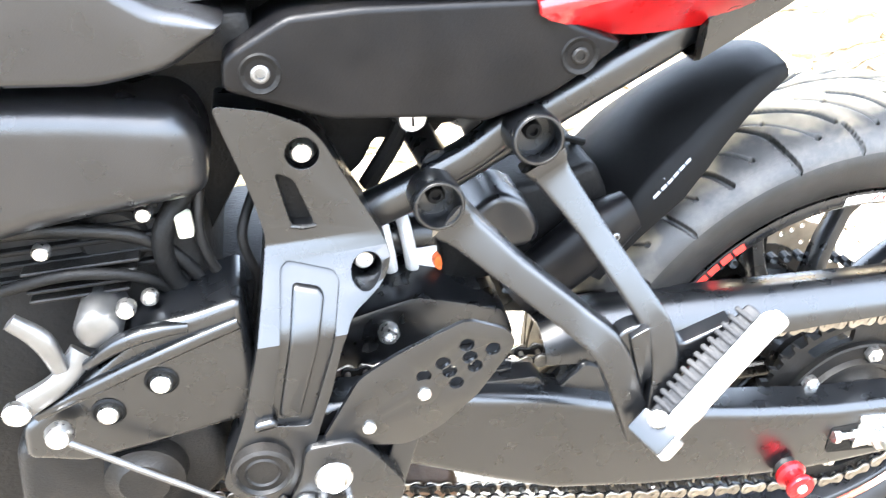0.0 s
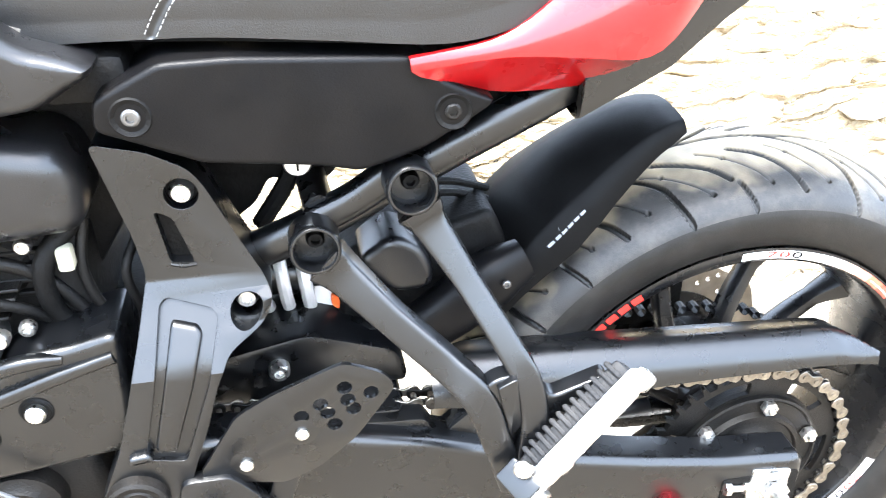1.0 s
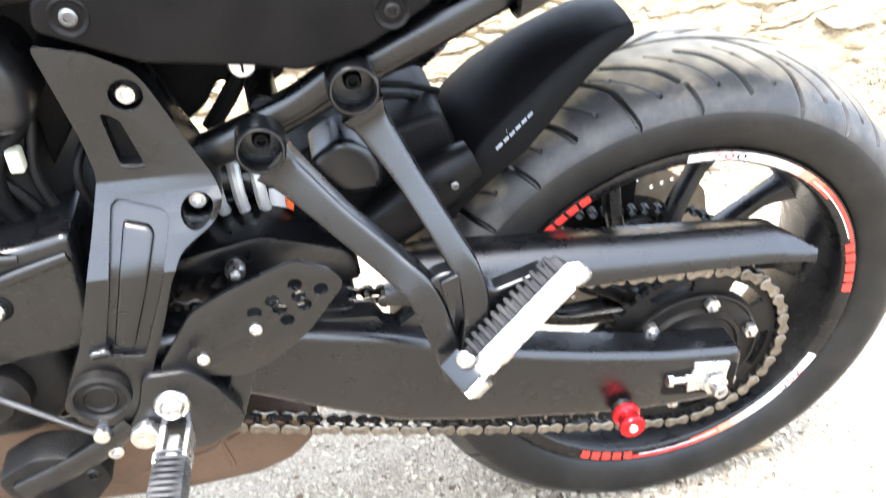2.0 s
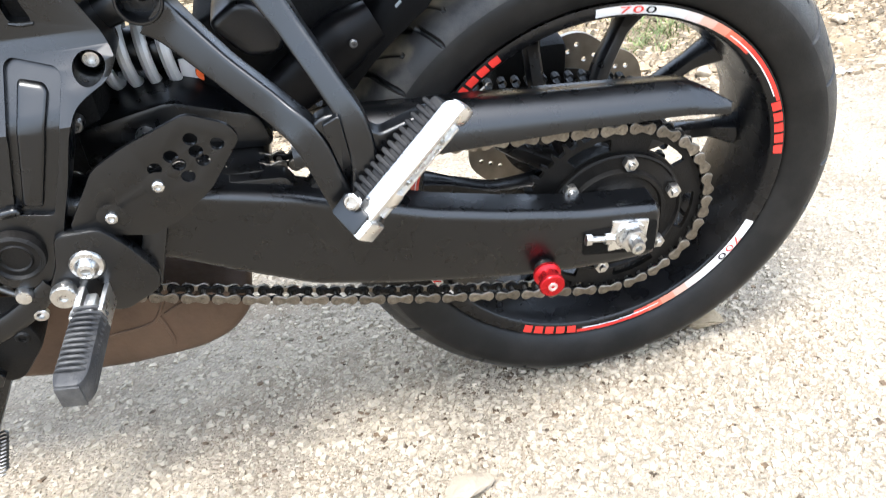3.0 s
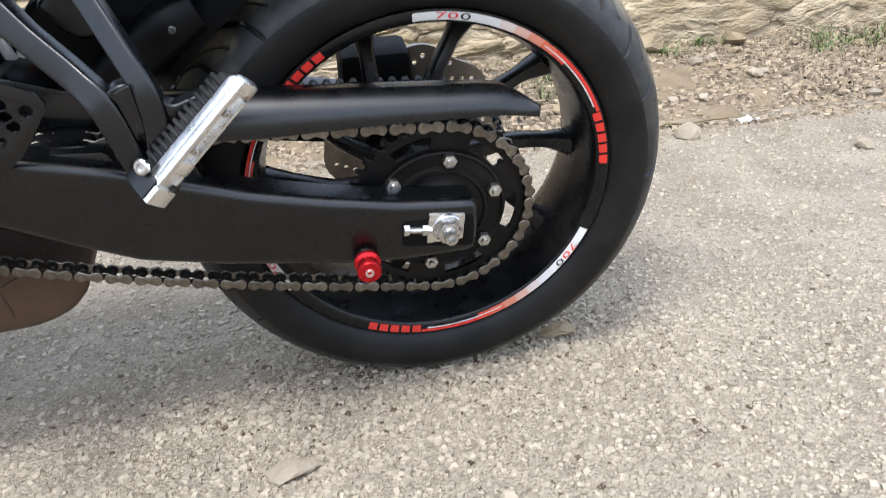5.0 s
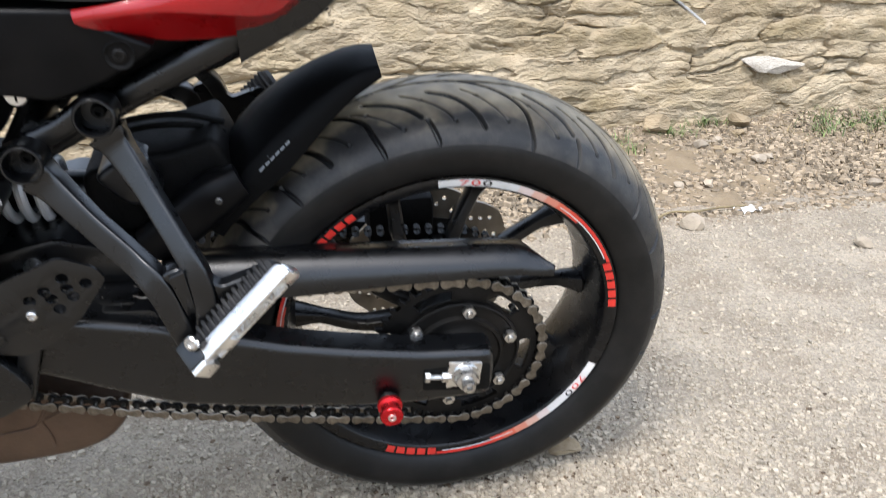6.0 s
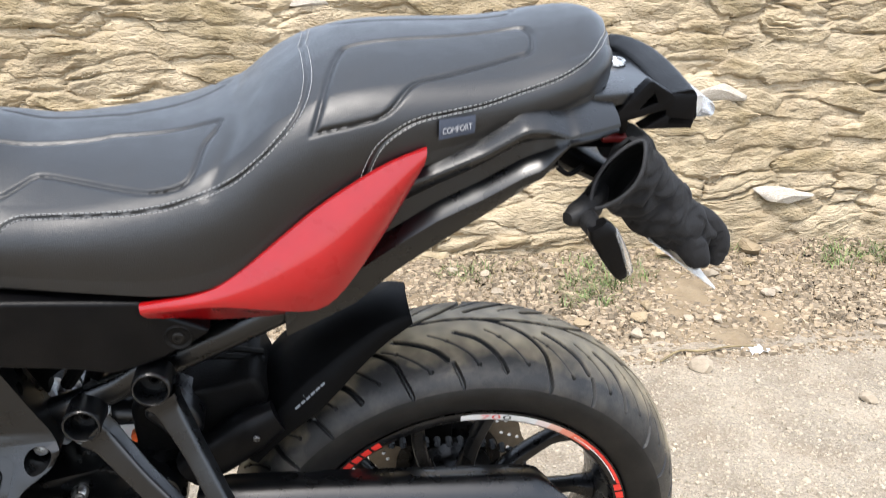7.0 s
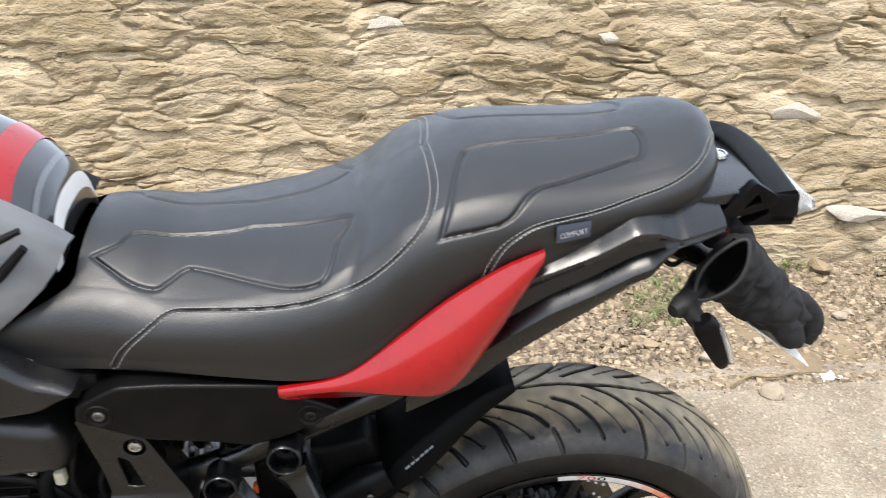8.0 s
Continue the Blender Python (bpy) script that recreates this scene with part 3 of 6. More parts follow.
# -- sprocket, chain, brake disc --
SPR_Y = -0.117
TEETH = 43
teeth = []
for k in range(TEETH):
    for da, r in ((0.0, 0.1035), (0.28, 0.1040), (0.42, 0.1125), (0.58, 0.1125), (0.72, 0.1040)):
        a = 2 * math.pi * (k + da) / TEETH
        teeth.append((r * math.cos(a), AXLE_Z + r * math.sin(a)))
windows = []
for k in range(6):
    a = radians(50 + 60 * k)
    arc = [(0.0965 * math.cos(a + t), AXLE_Z + 0.0965 * math.sin(a + t)) for t in np.linspace(-0.28, 0.28, 9)]
    arc += [(0.0815 * math.cos(a + t), AXLE_Z + 0.0815 * math.sin(a + t)) for t in np.linspace(0.26, -0.26, 9)]
    windows.append(rounded(arc, 0.006, 3))
sprocket = part("sprocket", prism(teeth, SPR_Y - 0.003, SPR_Y + 0.003, 0, holes=windows + [circle(0, AXLE_Z, 0.047, 40)]), CAST, wheel, "black steel rear sprocket")
part("carrier", join(lathe([(0.030, -0.155), (0.036, -0.154), (0.038, -0.13), (0.044, -0.127), (0.052, -0.127), (0.054, -0.130), (0.058, -0.130), (0.060, -0.124), (0.074, -0.124), (0.0765, -0.127), (0.079, -0.126), (0.079, -0.113), (0.055, -0.10),
                            (0.05, -0.06), (0.02, -0.06)], 0, AXLE_Z, 64)), CAST, wheel)
part("bearing_seal", lathe([(0.026, -0.1565), (0.0275, -0.158), (0.030, -0.1565)], 0, AXLE_Z, 40), STEEL, wheel, "bright bearing ring")
for k in range(6):
    a = radians(20 + 60 * k)
    part("sprocket_nut", hex_nut((0.0695 * math.cos(a), SPR_Y - 0.009, AXLE_Z + 0.0695 * math.sin(a)), 0.0085, 0.008), STEEL, wheel, "zinc-plated sprocket nut")

disc_edge = []
for k in range(120):
    a = 2 * math.pi * k / 120
    r = 0.1225 + 0.004 * math.cos(a * 9)
    disc_edge.append((r * math.cos(a), AXLE_Z + r * math.sin(a)))
disc_holes = [circle(0.106 * math.cos(a + da) * (1 - q), AXLE_Z + 0.106 * math.sin(a + da) * (1 - q), 0.0034, 8)
              for a in np.linspace(0, 2 * math.pi, 19)[:-1] for da, q in ((0, -0.05), (0.09, 0.04), (0.2, 0.12))]
part("brake_disc", prism(disc_edge, 0.078, 0.083, 0, holes=disc_holes + [circle(0, AXLE_Z, 0.078, 40)]),
     material("disc_steel", (0.30, 0.27, 0.23), 0.35, 0.9, vary=0.25), wheel, "drilled wavy brake disc")
part("brake_caliper", box(-0.090, 0.002, 0.055, 0.125, 0.366, 0.442, 0.012), DARK, bike, "black rear brake caliper")
part("disc_carrier", lathe([(0.03, 0.07), (0.08, 0.076), (0.08, 0.08), (0.03, 0.08)], 0, AXLE_Z, 40), RIM, wheel)

# the chain's loop in x, z
PITCH_R = 0.1100
FRONT_X, FRONT_Z, FRONT_R = -0.660, 0.412, 0.052
loop = [(PITCH_R * math.cos(a), AXLE_Z + PITCH_R * math.sin(a)) for a in np.linspace(radians(-97), radians(84), 60)]
loop += [(FRONT_X + FRONT_R * math.cos(a), FRONT_Z + FRONT_R * math.sin(a)) for a in np.linspace(radians(86), radians(258), 30)]
start, end = np.array(loop[-1]), np.array(loop[0])
loop += [tuple(start + (end - start) * t - np.array([0, 0.016 * 4 * t * (1 - t)])) for t in np.linspace(0.02, 0.98, 40)]
loop = np.array(loop + loop[:1])
run = np.r_[0, np.cumsum(np.hypot(*np.diff(loop, axis=0).T))]
LINKS = int(run[-1] / 0.015875) // 2 * 2


def on_chain(s):
    return np.array([np.interp(s % run[-1], run, loop[:, 0]), np.interp(s % run[-1], run, loop[:, 1])])


step = run[-1] / LINKS


def link_plate(y, h, t):
    out = []
    for i in range(16):
        a = 2 * math.pi * i / 16
        out.append((math.copysign(0.0079, math.cos(a)) + h * math.cos(a), h * math.sin(a)))
    mid = [(0.0, h * 0.5), (0.0, -h * 0.5)]
    out = out[:4] + mid[:1] + out[4:12] + mid[1:] + out[12:]
    out = sorted(out, key=lambda p: math.atan2(p[1] * 1.0, p[0]))
    return prism(out, y - t / 2, y + t / 2, 0.0005, seg=1)


outer_me = mesh_of("outer_link", join(link_plate(-0.0092, 0.0072, 0.0022), link_plate(0.0092, 0.0072, 0.0022),
                                      lathe([(0, -0.0112), (0.0026, -0.0112), (0.0026, 0.0112), (0, 0.0112)], -0.0079, 0, 8),
                                      lathe([(0, -0.0112), (0.0026, -0.0112), (0.0026, 0.0112), (0, 0.0112)], 0.0079, 0, 8)), CHAIN)
inner_me = mesh_of("inner_link", join(link_plate(-0.0066, 0.0062, 0.0022), link_plate(0.0066, 0.0062, 0.0022)), CAST)
chain = part("chain", join(*[lathe([(0.0052, -0.0055), (0.0052, 0.0055)], *on_chain((k + 0.5) * step), n=8) for k in range(LINKS)]), CAST, bike,
             "dark dusty steel drive chain")
for k in range(LINKS):
    p, q = on_chain((k - 0.5) * step), on_chain((k + 0.5) * step)
    c, d = (p + q) / 2, q - p
    turn = Matrix.Rotation(-math.atan2(d[1], d[0]), 4, "Y")
    shared("outer_link" if k % 2 else "inner_link", outer_me if k % 2 else inner_me, Matrix.Translation((c[0], SPR_Y, c[1])) @ turn, chain)

# -- swingarm --
arm_out = [(-0.56, 0.475), (-0.425, 0.458), (-0.338, 0.437), (-0.27, 0.412), (-0.207, 0.391), (-0.135, 0.374), (-0.05, 0.358), (0.036, 0.350),
           (0.038, 0.318), (0.034, 0.283), (-0.01, 0.280), (-0.057, 0.279), (-0.121, 0.284), (-0.246, 0.303), (-0.335, 0.322), (-0.40, 0.352), (-0.47, 0.388), (-0.56, 0.40)]
slot = rounded([(-0.051, 0.335), (-0.052, 0.303), (0.031, 0.293), (0.031, 0.335)], 0.005)
swing = part("swingarm", pillow(arm_out, -0.170, -0.132, 0.011, 0.008, 6), SATIN, bike, "satin black swingarm")
# no slot is cut: a flat dark patch carries its shade
part("slot_shade_patch", prism(slot, -0.1708, -0.160, 0), DARK, swing)
part("swingarm_leg", prism(arm_out, 0.132, 0.165, 0.006), SATIN, swing)
part("cross_tube", box(-0.50, -0.36, -0.14, 0.14, 0.40, 0.455, 0.012), SATIN, swing)
part("adjuster_plate", prism(rounded([(-0.020, 0.343), (0.021, 0.338), (0.018, 0.305), (-0.024, 0.304)], 0.002, 2), -0.173, -0.160, 0.001), ALU, bike, "bright chain adjuster plate")
part("axle_washer", lathe([(0, -0.177), (0.0165, -0.177), (0.0175, -0.176), (0.0175, -0.173)], 0, AXLE_Z + 0.008, 32), STEEL, bike)
part("axle_nut", hex_nut((0.0, -0.177, AXLE_Z + 0.008), 0.0145, 0.010, hole=0.55), STEEL, bike, "zinc-plated axle nut")
part("axle_end", lathe([(0, -0.193), (0.0035, -0.193), (0.004, -0.199), (0.0075, -0.199), (0.008, -0.197), (0.008, -0.18)], 0.0, AXLE_Z + 0.008, 20), STEEL, bike)
part("adjuster_bolt", join(sweep([(-0.046, -0.1740, 0.326), (-0.018, -0.1740, 0.322)], 0.0035, 0.0035, 10, 2.0),
                           sweep([(-0.050, -0.1740, 0.3265), (-0.044, -0.1740, 0.3257)], 0.0066, 0.0066, 6, 2.0),
                           sweep([(-0.029, -0.1740, 0.3235), (-0.022, -0.1740, 0.3225)], 0.0066, 0.0066, 6, 2.0)), STEEL, bike, "chain adjuster bolt with lock nut")
part("spool_boss", lathe([(0, -0.180), (0.0090, -0.180), (0.0105, -0.178), (0.0130, -0.166)], -0.0936, 0.294, 28), CAST, bike)
spool = part("swingarm_spool", lathe([(0, -0.2015), (0.0045, -0.2015), (0.0130, -0.2010), (0.0142, -0.1990), (0.0140, -0.1960), (0.0112, -0.1935), (0.0106, -0.1890), (0.0116, -0.1850),
                                      (0.0150, -0.1825), (0.0152, -0.1785), (0.0130, -0.1765), (0.0090, -0.1760)], -0.0936, 0.294, 36), RED_ANO, bike, "red anodised stand spool")
part("spool_bolt", lathe([(0, -0.2012), (0.002, -0.2012), (0.0026, -0.2030), (0.0048, -0.2030), (0.0053, -0.2012)], -0.0936, 0.294, 14), ALU, spool)

# chain guard over the upper run
G_X = [-0.335, -0.30, -0.19, -0.06, 0.045, 0.070, 0.090, 0.111]
G_TOP = [0.470, 0.480, 0.474, 0.465, 0.458, 0.455, 0.447, 0.4345]
G_LOW = [0.453, 0.448, 0.442, 0.4435, 0.4415, 0.4400, 0.4375, 0.4340]


def guard_sheet():
    gx = np.linspace(G_X[0], G_X[-1], 90)
    gt, gl = np.interp(gx, G_X, G_TOP), np.interp(gx, G_X, G_LOW)

    def at(i, j):
        a = j / 20 * math.pi / 2
        deep = 0.053 * min(1.0, (gt[i] - gl[i]) / 0.012)
        edge = 0.011 * ease(j / 20, 0.0, 0.40)
        return (gx[i], -0.141 + deep * (1 - math.sin(a) ** 0.9), gl[i] + (gt[i] - gl[i]) * math.cos(a) ** 0.8 + edge * math.cos(a))
    bm = grid(90, 21, at)
    bmesh.ops.solidify(bm, geom=bm.faces[:], thickness=0.003)
    return bm


gm = guard_sheet()
part("chain_guard", gm, SATIN, bike, "satin black chain guard")

# -- passenger footrest bracket --
ring_r, ring_f = Vector((-0.353, -0.158, 0.684)), Vector((-0.427, -0.154, 0.640))
arms = []
for c, pts, w, t in (
        (ring_f, [(-0.419, -0.157, 0.626), (-0.405, -0.163, 0.613), (-0.374, -0.187, 0.586), (-0.338, -0.213, 0.557), (-0.317, -0.231, 0.537), (-0.304, -0.238, 0.500), (-0.290, -0.242, 0.452)],
         [0.0185, 0.0150, 0.0125, 0.0125, 0.0130, 0.0120, 0.011], [0.014, 0.0115, 0.010, 0.010, 0.011, 0.011, 0.010]),
        (ring_r, [(-0.347, -0.160, 0.666), (-0.338, -0.164, 0.650), (-0.315, -0.189, 0.613), (-0.293, -0.217, 0.576), (-0.279, -0.232, 0.548), (-0.274, -0.237, 0.515), (-0.278, -0.242, 0.468)],
         [0.0185, 0.0135, 0.0103, 0.0103, 0.0112, 0.0115, 0.012], [0.014, 0.0115, 0.010, 0.010, 0.011, 0.011, 0.011])):
    arms.append(bar(pts, w, t, per=8, n=40, power=6.5))
    ring = lathe([(0.0160, -0.0165), (0.0168, -0.0178), (0.0182, -0.0176), (0.0194, -0.0160), (0.0198, -0.012), (0.0198, 0.016), (0.0150, 0.016)], 0, 0, 44, closed=True)
    floor_ = lathe([(0, 0.008), (0.0155, 0.008), (0.0155, 0.014), (0, 0.014)], 0, 0, 30)
    both = join(ring, floor_)
    both.transform(Matrix.Translation(c) @ Matrix.Rotation(radians(-6), 4, "X"))
    arms.append(both)
web = [(-0.312, 0.550), (-0.300, 0.556), (-0.286, 0.556), (-0.274, 0.552), (-0.266, 0.538), (-0.258, 0.532), (-0.217, 0.546), (-0.212, 0.540), (-0.236, 0.521), (-0.254, 0.504), (-0.267, 0.476), (-0.266, 0.448), (-0.278, 0.436), (-0.292, 0.446), (-0.300, 0.511)]
arms.append(prism(rounded(web, 0.006), -0.2395, -0.224, 0.004, seg=3))
bracket = part("footrest_bracket", join(*arms), SATIN, bike, "forked satin black passenger footrest bracket")
part("raised_rib", prism(rounded([(-0.304, 0.551), (-0.289, 0.558), (-0.284, 0.512), (-0.293, 0.503)], 0.003), -0.2455, -0.235, 0.003, seg=3), SATIN, bracket)
for c in (ring_r, ring_f):
    bolt_head("socket_bolt", c + Vector((0.001, 0.009, 0.001)), 0.0072, 0.008, DARK, bracket)

# folding passenger peg: its own axis runs up and to the rear
peg_m = Matrix.Translation((-0.279, -0.2655, 0.475)) @ Matrix.Rotation(radians(11), 4, "Z") @ Matrix.Rotation(radians(-43), 4, "Y") @ Matrix.Rotation(radians(-62), 4, "X") @ Matrix.Diagonal((0.92, 0.66, 0.92, 1))
pr = box(0.0, 0.122, -0.016, 0.020, 0.002, 0.018, 0.004)
pr.transform(peg_m)
peg = part("passenger_peg", pr, RUBBER, bike, "ribbed rubber passenger footpeg with bare metal underside")
for k in range(13):
    rib = box(0.012 + 0.0082 * k, 0.0165 + 0.0082 * k, -0.0195, 0.021, 0.004, 0.0225, 0.0014, 1)
    rib.transform(peg_m)
    rib = part("rib", rib, RUBBER, peg)
    other = rib.data.copy()
    other.transform(Matrix.Diagonal((1, -1, 1, 1)))
    other.flip_normals()
    shared("rib", other, Matrix(), bike)
mirrored = peg.data.copy()
mirrored.transform(Matrix.Diagonal((1, -1, 1, 1)))
mirrored.flip_normals()
shared("passenger_peg", mirrored, Matrix(), bike)
mirrored = bracket.data.copy()
mirrored.transform(Matrix.Diagonal((1, -1, 1, 1)))
mirrored.flip_normals()
shared("footrest_bracket", mirrored, Matrix(), bike)
pa = join(prism(rounded([(-0.006, -0.004), (0.0, 0.004), (0.124, 0.004), (0.130, -0.002), (0.126, -0.009), (0.108, -0.008), (0.06, -0.007), (0.02, -0.008), (-0.006, -0.010)], 0.004), -0.019, 0.019, 0.003, both=True),
          box(-0.020, 0.000, -0.019, 0.017, -0.018, 0.003, 0.002), box(0.114, 0.132, -0.018, 0.016, -0.015, 0.000, 0.004),
          box(0.000, 0.120, -0.019, -0.010, -0.015, -0.004, 0.0025), box(0.004, 0.112, 0.013, 0.019, -0.012, -0.004, 0.002), box(0.016, 0.034, -0.012, 0.019, -0.014, -0.004, 0.004))
pa.transform(peg_m)
part("peg_casting", pa, ALU, peg, "bare cast aluminium underside")
for x in (0.046, 0.094):
    bolt = spun([(0, 0.006), (0.002, 0.006), (0.0024, 0.003), (0.0045, 0.003), (0.005, 0.0)], (x, 0.003, -0.008), (0, 0, -1), 12)
    bolt.transform(peg_m)
    part("peg_screw", bolt, STEEL, peg)
clevis = join(box(-0.020, 0.004, -0.022, -0.012, -0.012, 0.022, 0.003), box(-0.020, 0.004, 0.012, 0.024, -0.012, 0.022, 0.003))
clevis.transform(peg_m)
part("clevis", clevis, SATIN, bracket)
bolt_head("pivot_bolt", (-0.289, -0.270, 0.492), 0.0075, 0.005, STEEL, bracket, way=(-0.45, -0.85, 0.3))

# -- frame side plate --
def flared(bm):
    """The lower casting swings outwards below the shoulder and then drops straight."""
    for z in (0.612, 0.600, 0.588, 0.575, 0.562, 0.550, 0.545):
        bmesh.ops.bisect_plane(bm, geom=bm.verts[:] + bm.edges[:] + bm.faces[:], plane_co=(0, 0, z), plane_no=(0, 0, 1))
    for v in bm.verts:
        v.co.y -= 0.72 * min(max(0.612 - v.co.z, 0.0), 0.062) * ease(-0.452 - v.co.x, 0.0, 0.04) + 0.05 * max(0.550 - v.co.z, 0.0)
    return bm


plate = [(-0.578, 0.727), (-0.540, 0.718), (-0.513, 0.703), (-0.504, 0.690), (-0.487, 0.650), (-0.466, 0.603), (-0.463, 0.586), (-0.471, 0.573), (-0.490, 0.568), (-0.501, 0.560), (-0.511, 0.540), (-0.524, 0.500), (-0.540, 0.460), (-0.556, 0.412), (-0.580, 0.397), (-0.608, 0.402), (-0.622, 0.425), (-0.594, 0.487), (-0.577, 0.540), (-0.565, 0.582), (-0.556, 0.618), (-0.560, 0.650)]
slot2 = rounded([(-0.542, 0.671), (-0.529, 0.664), (-0.518, 0.624), (-0.536, 0.626)], 0.005)
well = rounded([(-0.549, 0.597), (-0.543, 0.601), (-0.509, 0.591), (-0.506, 0.584), (-0.519, 0.537), (-0.545, 0.470), (-0.576, 0.476), (-0.559, 0.54)], 0.005)
bores = [circle(-0.520, 0.683, 0.0125, 24), circle(-0.484, 0.586, 0.0125, 24)]
side_plate = part("frame_side_plate", flared(prism(rounded(plate, 0.008), -0.138, -0.098, 0.004, holes=[well, slot2] + bores, seg=3)), SATIN, bike, "satin black cast frame side plate", 30)
part("slot_recess", prism(slot2, -0.126, -0.11, 0), DARK, side_plate)
part("slot_lip", bar([(-0.536, -0.1385, 0.6255), (-0.527, -0.1395, 0.6240), (-0.5175, -0.1385, 0.6235)], [0.0016, 0.0026, 0.0016], [0.0016, 0.0022, 0.0014], per=4, n=8, power=2.0), SATIN, side_plate)
part("panel_well", flared(prism(well, -0.1325, -0.115, 0)), SATIN, side_plate)
part("panel_pad", flared(prism(rounded([(-0.5415, 0.585), (-0.522, 0.580), (-0.519, 0.575), (-0.531, 0.536), (-0.552, 0.478), (-0.568, 0.482), (-0.551, 0.545)], 0.004), -0.1375, -0.120, 0.005, seg=4)), SATIN, side_plate)
part("cast_lug", pillow([(-0.588, 0.484), (-0.572, 0.486), (-0.568, 0.478), (-0.588, 0.475)], -0.193, -0.176, 0.004, 0.004, 5), SATIN, side_plate)
part("pivot_cap", lathe([(0, -0.195), (0.012, -0.195), (0.0135, -0.1965), (0.015, -0.195), (0.0195, -0.195), (0.0215, -0.198), (0.0245, -0.196), (0.0255, -0.188), (0.0255, -0.14)], -0.588, 0.437, 48), CAST, side_plate, "round black pivot cap")
for p in ((-0.520, 0.683), (-0.484, 0.586)):
    part("bolt_seat", lathe([(0.0, -0.126), (0.0120, -0.126), (0.0124, -0.128), (0.0124, -0.110)], *p, 28), DARK, side_plate)
    bolt_head("plate_bolt", (p[0], -0.126, p[1]), 0.0088, 0.0120, STEEL, side_plate, label="bright socket bolt")

# -- heel guard with drilled holes --
heel = [(-0.414, 0.549), (-0.382, 0.534), (-0.374, 0.520), (-0.408, 0.473), (-0.440, 0.446), (-0.470, 0.433), (-0.533, 0.447), (-0.536, 0.456), (-0.502, 0.509), (-0.472, 0.526)]
holes = [circle(x, z, 0.0062, 14) for x, z in ((-0.415, 0.525), (-0.394, 0.517), (-0.435, 0.511), (-0.413, 0.5125), (-0.451, 0.501), (-0.430, 0.502), (-0.409, 0.503), (-0.425, 0.489))]
heel_guard = part("heel_guard", prism(rounded(heel, 0.008), -0.188, -0.184, 0.0012, holes=holes), SATIN, bike, "black drilled aluminium heel guard plate")
for p in ((-0.452, 0.485), (-0.499, 0.460)):
    part("dimple", lathe([(0, -0.1885), (0.008, -0.189), (0.013, -0.188)], *p, 24), SATIN, heel_guard)
    bolt_head("guard_bolt", (p[0], -0.189, p[1]), 0.0055, 0.004, STEEL, heel_guard)
part("mounting_arm", prism(rounded([(-0.475, 0.45), (-0.452, 0.45), (-0.478, 0.37), (-0.500, 0.372)], 0.004), -0.183, -0.174, 0.002), SATIN, heel_guard)

# -- rider footrest plate, peg and shift linkage --
rest = [(-0.552, 0.452), (-0.512, 0.452), (-0.494, 0.430), (-0.474, 0.395), (-0.478, 0.375), (-0.515, 0.355), (-0.555, 0.368), (-0.580, 0.385), (-0.560, 0.42)]
rest_plate = part("footrest_plate", prism(rounded(rest, 0.008), -0.194, -0.180, 0.003), SATIN, bike, "black rider footrest hanger")
part("footrest_bolt", lathe([(0, -0.203), (0.0035, -0.203), (0.0042, -0.206), (0.0075, -0.205), (0.0100, -0.201), (0.0108, -0.198), (0.0145, -0.197), (0.0158, -0.195), (0.0158, -0.192)], -0.533, 0.417, 36), STEEL, rest_plate, "large domed footrest bolt")
part("stand_stop", lathe([(0, -0.204), (0.004, -0.204), (0.004, -0.206), (0.0115, -0.206), (0.0125, -0.204), (0.0125, -0.198), (0.0105, -0.196), (0.0105, -0.178)], -0.560, 0.392, 28), STEEL, rest_plate, "bright bolt with black collar")
peg2 = Matrix.Translation((-0.535, -0.198, 0.377)) @ Matrix.Rotation(radians(4), 4, "X") @ Matrix.Rotation(radians(-6), 4, "Z") @ Matrix(((0.74, 0, 0, 0), (0, 0, 1, 0), (0, -1, 0, 0), (0, 0, 0, 1)))
rp = prism(rounded([(-0.021, -0.018), (0.018, -0.018), (0.021, -0.10), (0.014, -0.112), (-0.016, -0.112), (-0.021, -0.10)], 0.006), -0.014, 0.014, 0.005, both=True)
rp.transform(peg2)
rider_peg = part("rider_peg", rp, WORN_RUBBER, bike, "ribbed rubber rider footpeg")
for k in range(12):
    rib = bar([(-0.0215, -0.004, -0.0235 - 0.0064 * k), (-0.015, -0.0150, -0.0250 - 0.0064 * k), (-0.001, -0.0178, -0.0262 - 0.0064 * k), (0.013, -0.0150, -0.0250 - 0.0064 * k), (0.0195, -0.004, -0.0235 - 0.0064 * k)], [0.0018] * 5, [0.0022] * 5, per=3, n=8, power=2.4)
    rib.transform(peg2)
    part("rib", rib, WORN_RUBBER, rider_peg)
fork = join(box(-0.019, -0.010, -0.016, 0.010, -0.026, 0.024, 0.002), box(0.012, 0.019, -0.016, 0.010, -0.028, 0.020, 0.002), box(-0.006, 0.008, -0.0165, 0.006, -0.030, -0.006, 0.002), box(-0.022, -0.012, -0.014, 0.0, -0.034, -0.022, 0.002))
fork.transform(peg2)
part("peg_clevis", fork, ALU, rider_peg, "bare aluminium peg fork")
base = box(-0.015, 0.014, -0.012, 0.012, -0.1135, -0.111, 0.001)
base.transform(peg2)
part("peg_tip", base, WORN_RUBBER, rider_peg)
part("shift_rod", tube([(-0.728, -0.190, 0.503), (-0.664, -0.190, 0.446), (-0.600, -0.19, 0.390)], 0.0026, 10, 4), SCREW, bike, "thin steel shift rod")
part("rod_end", join(spun([(0, 0.012), (0.007, 0.010), (0.009, 0.004), (0.008, 0.0)], (-0.597, -0.186, 0.392), (0, -1, 0), 16)), STEEL, bike)
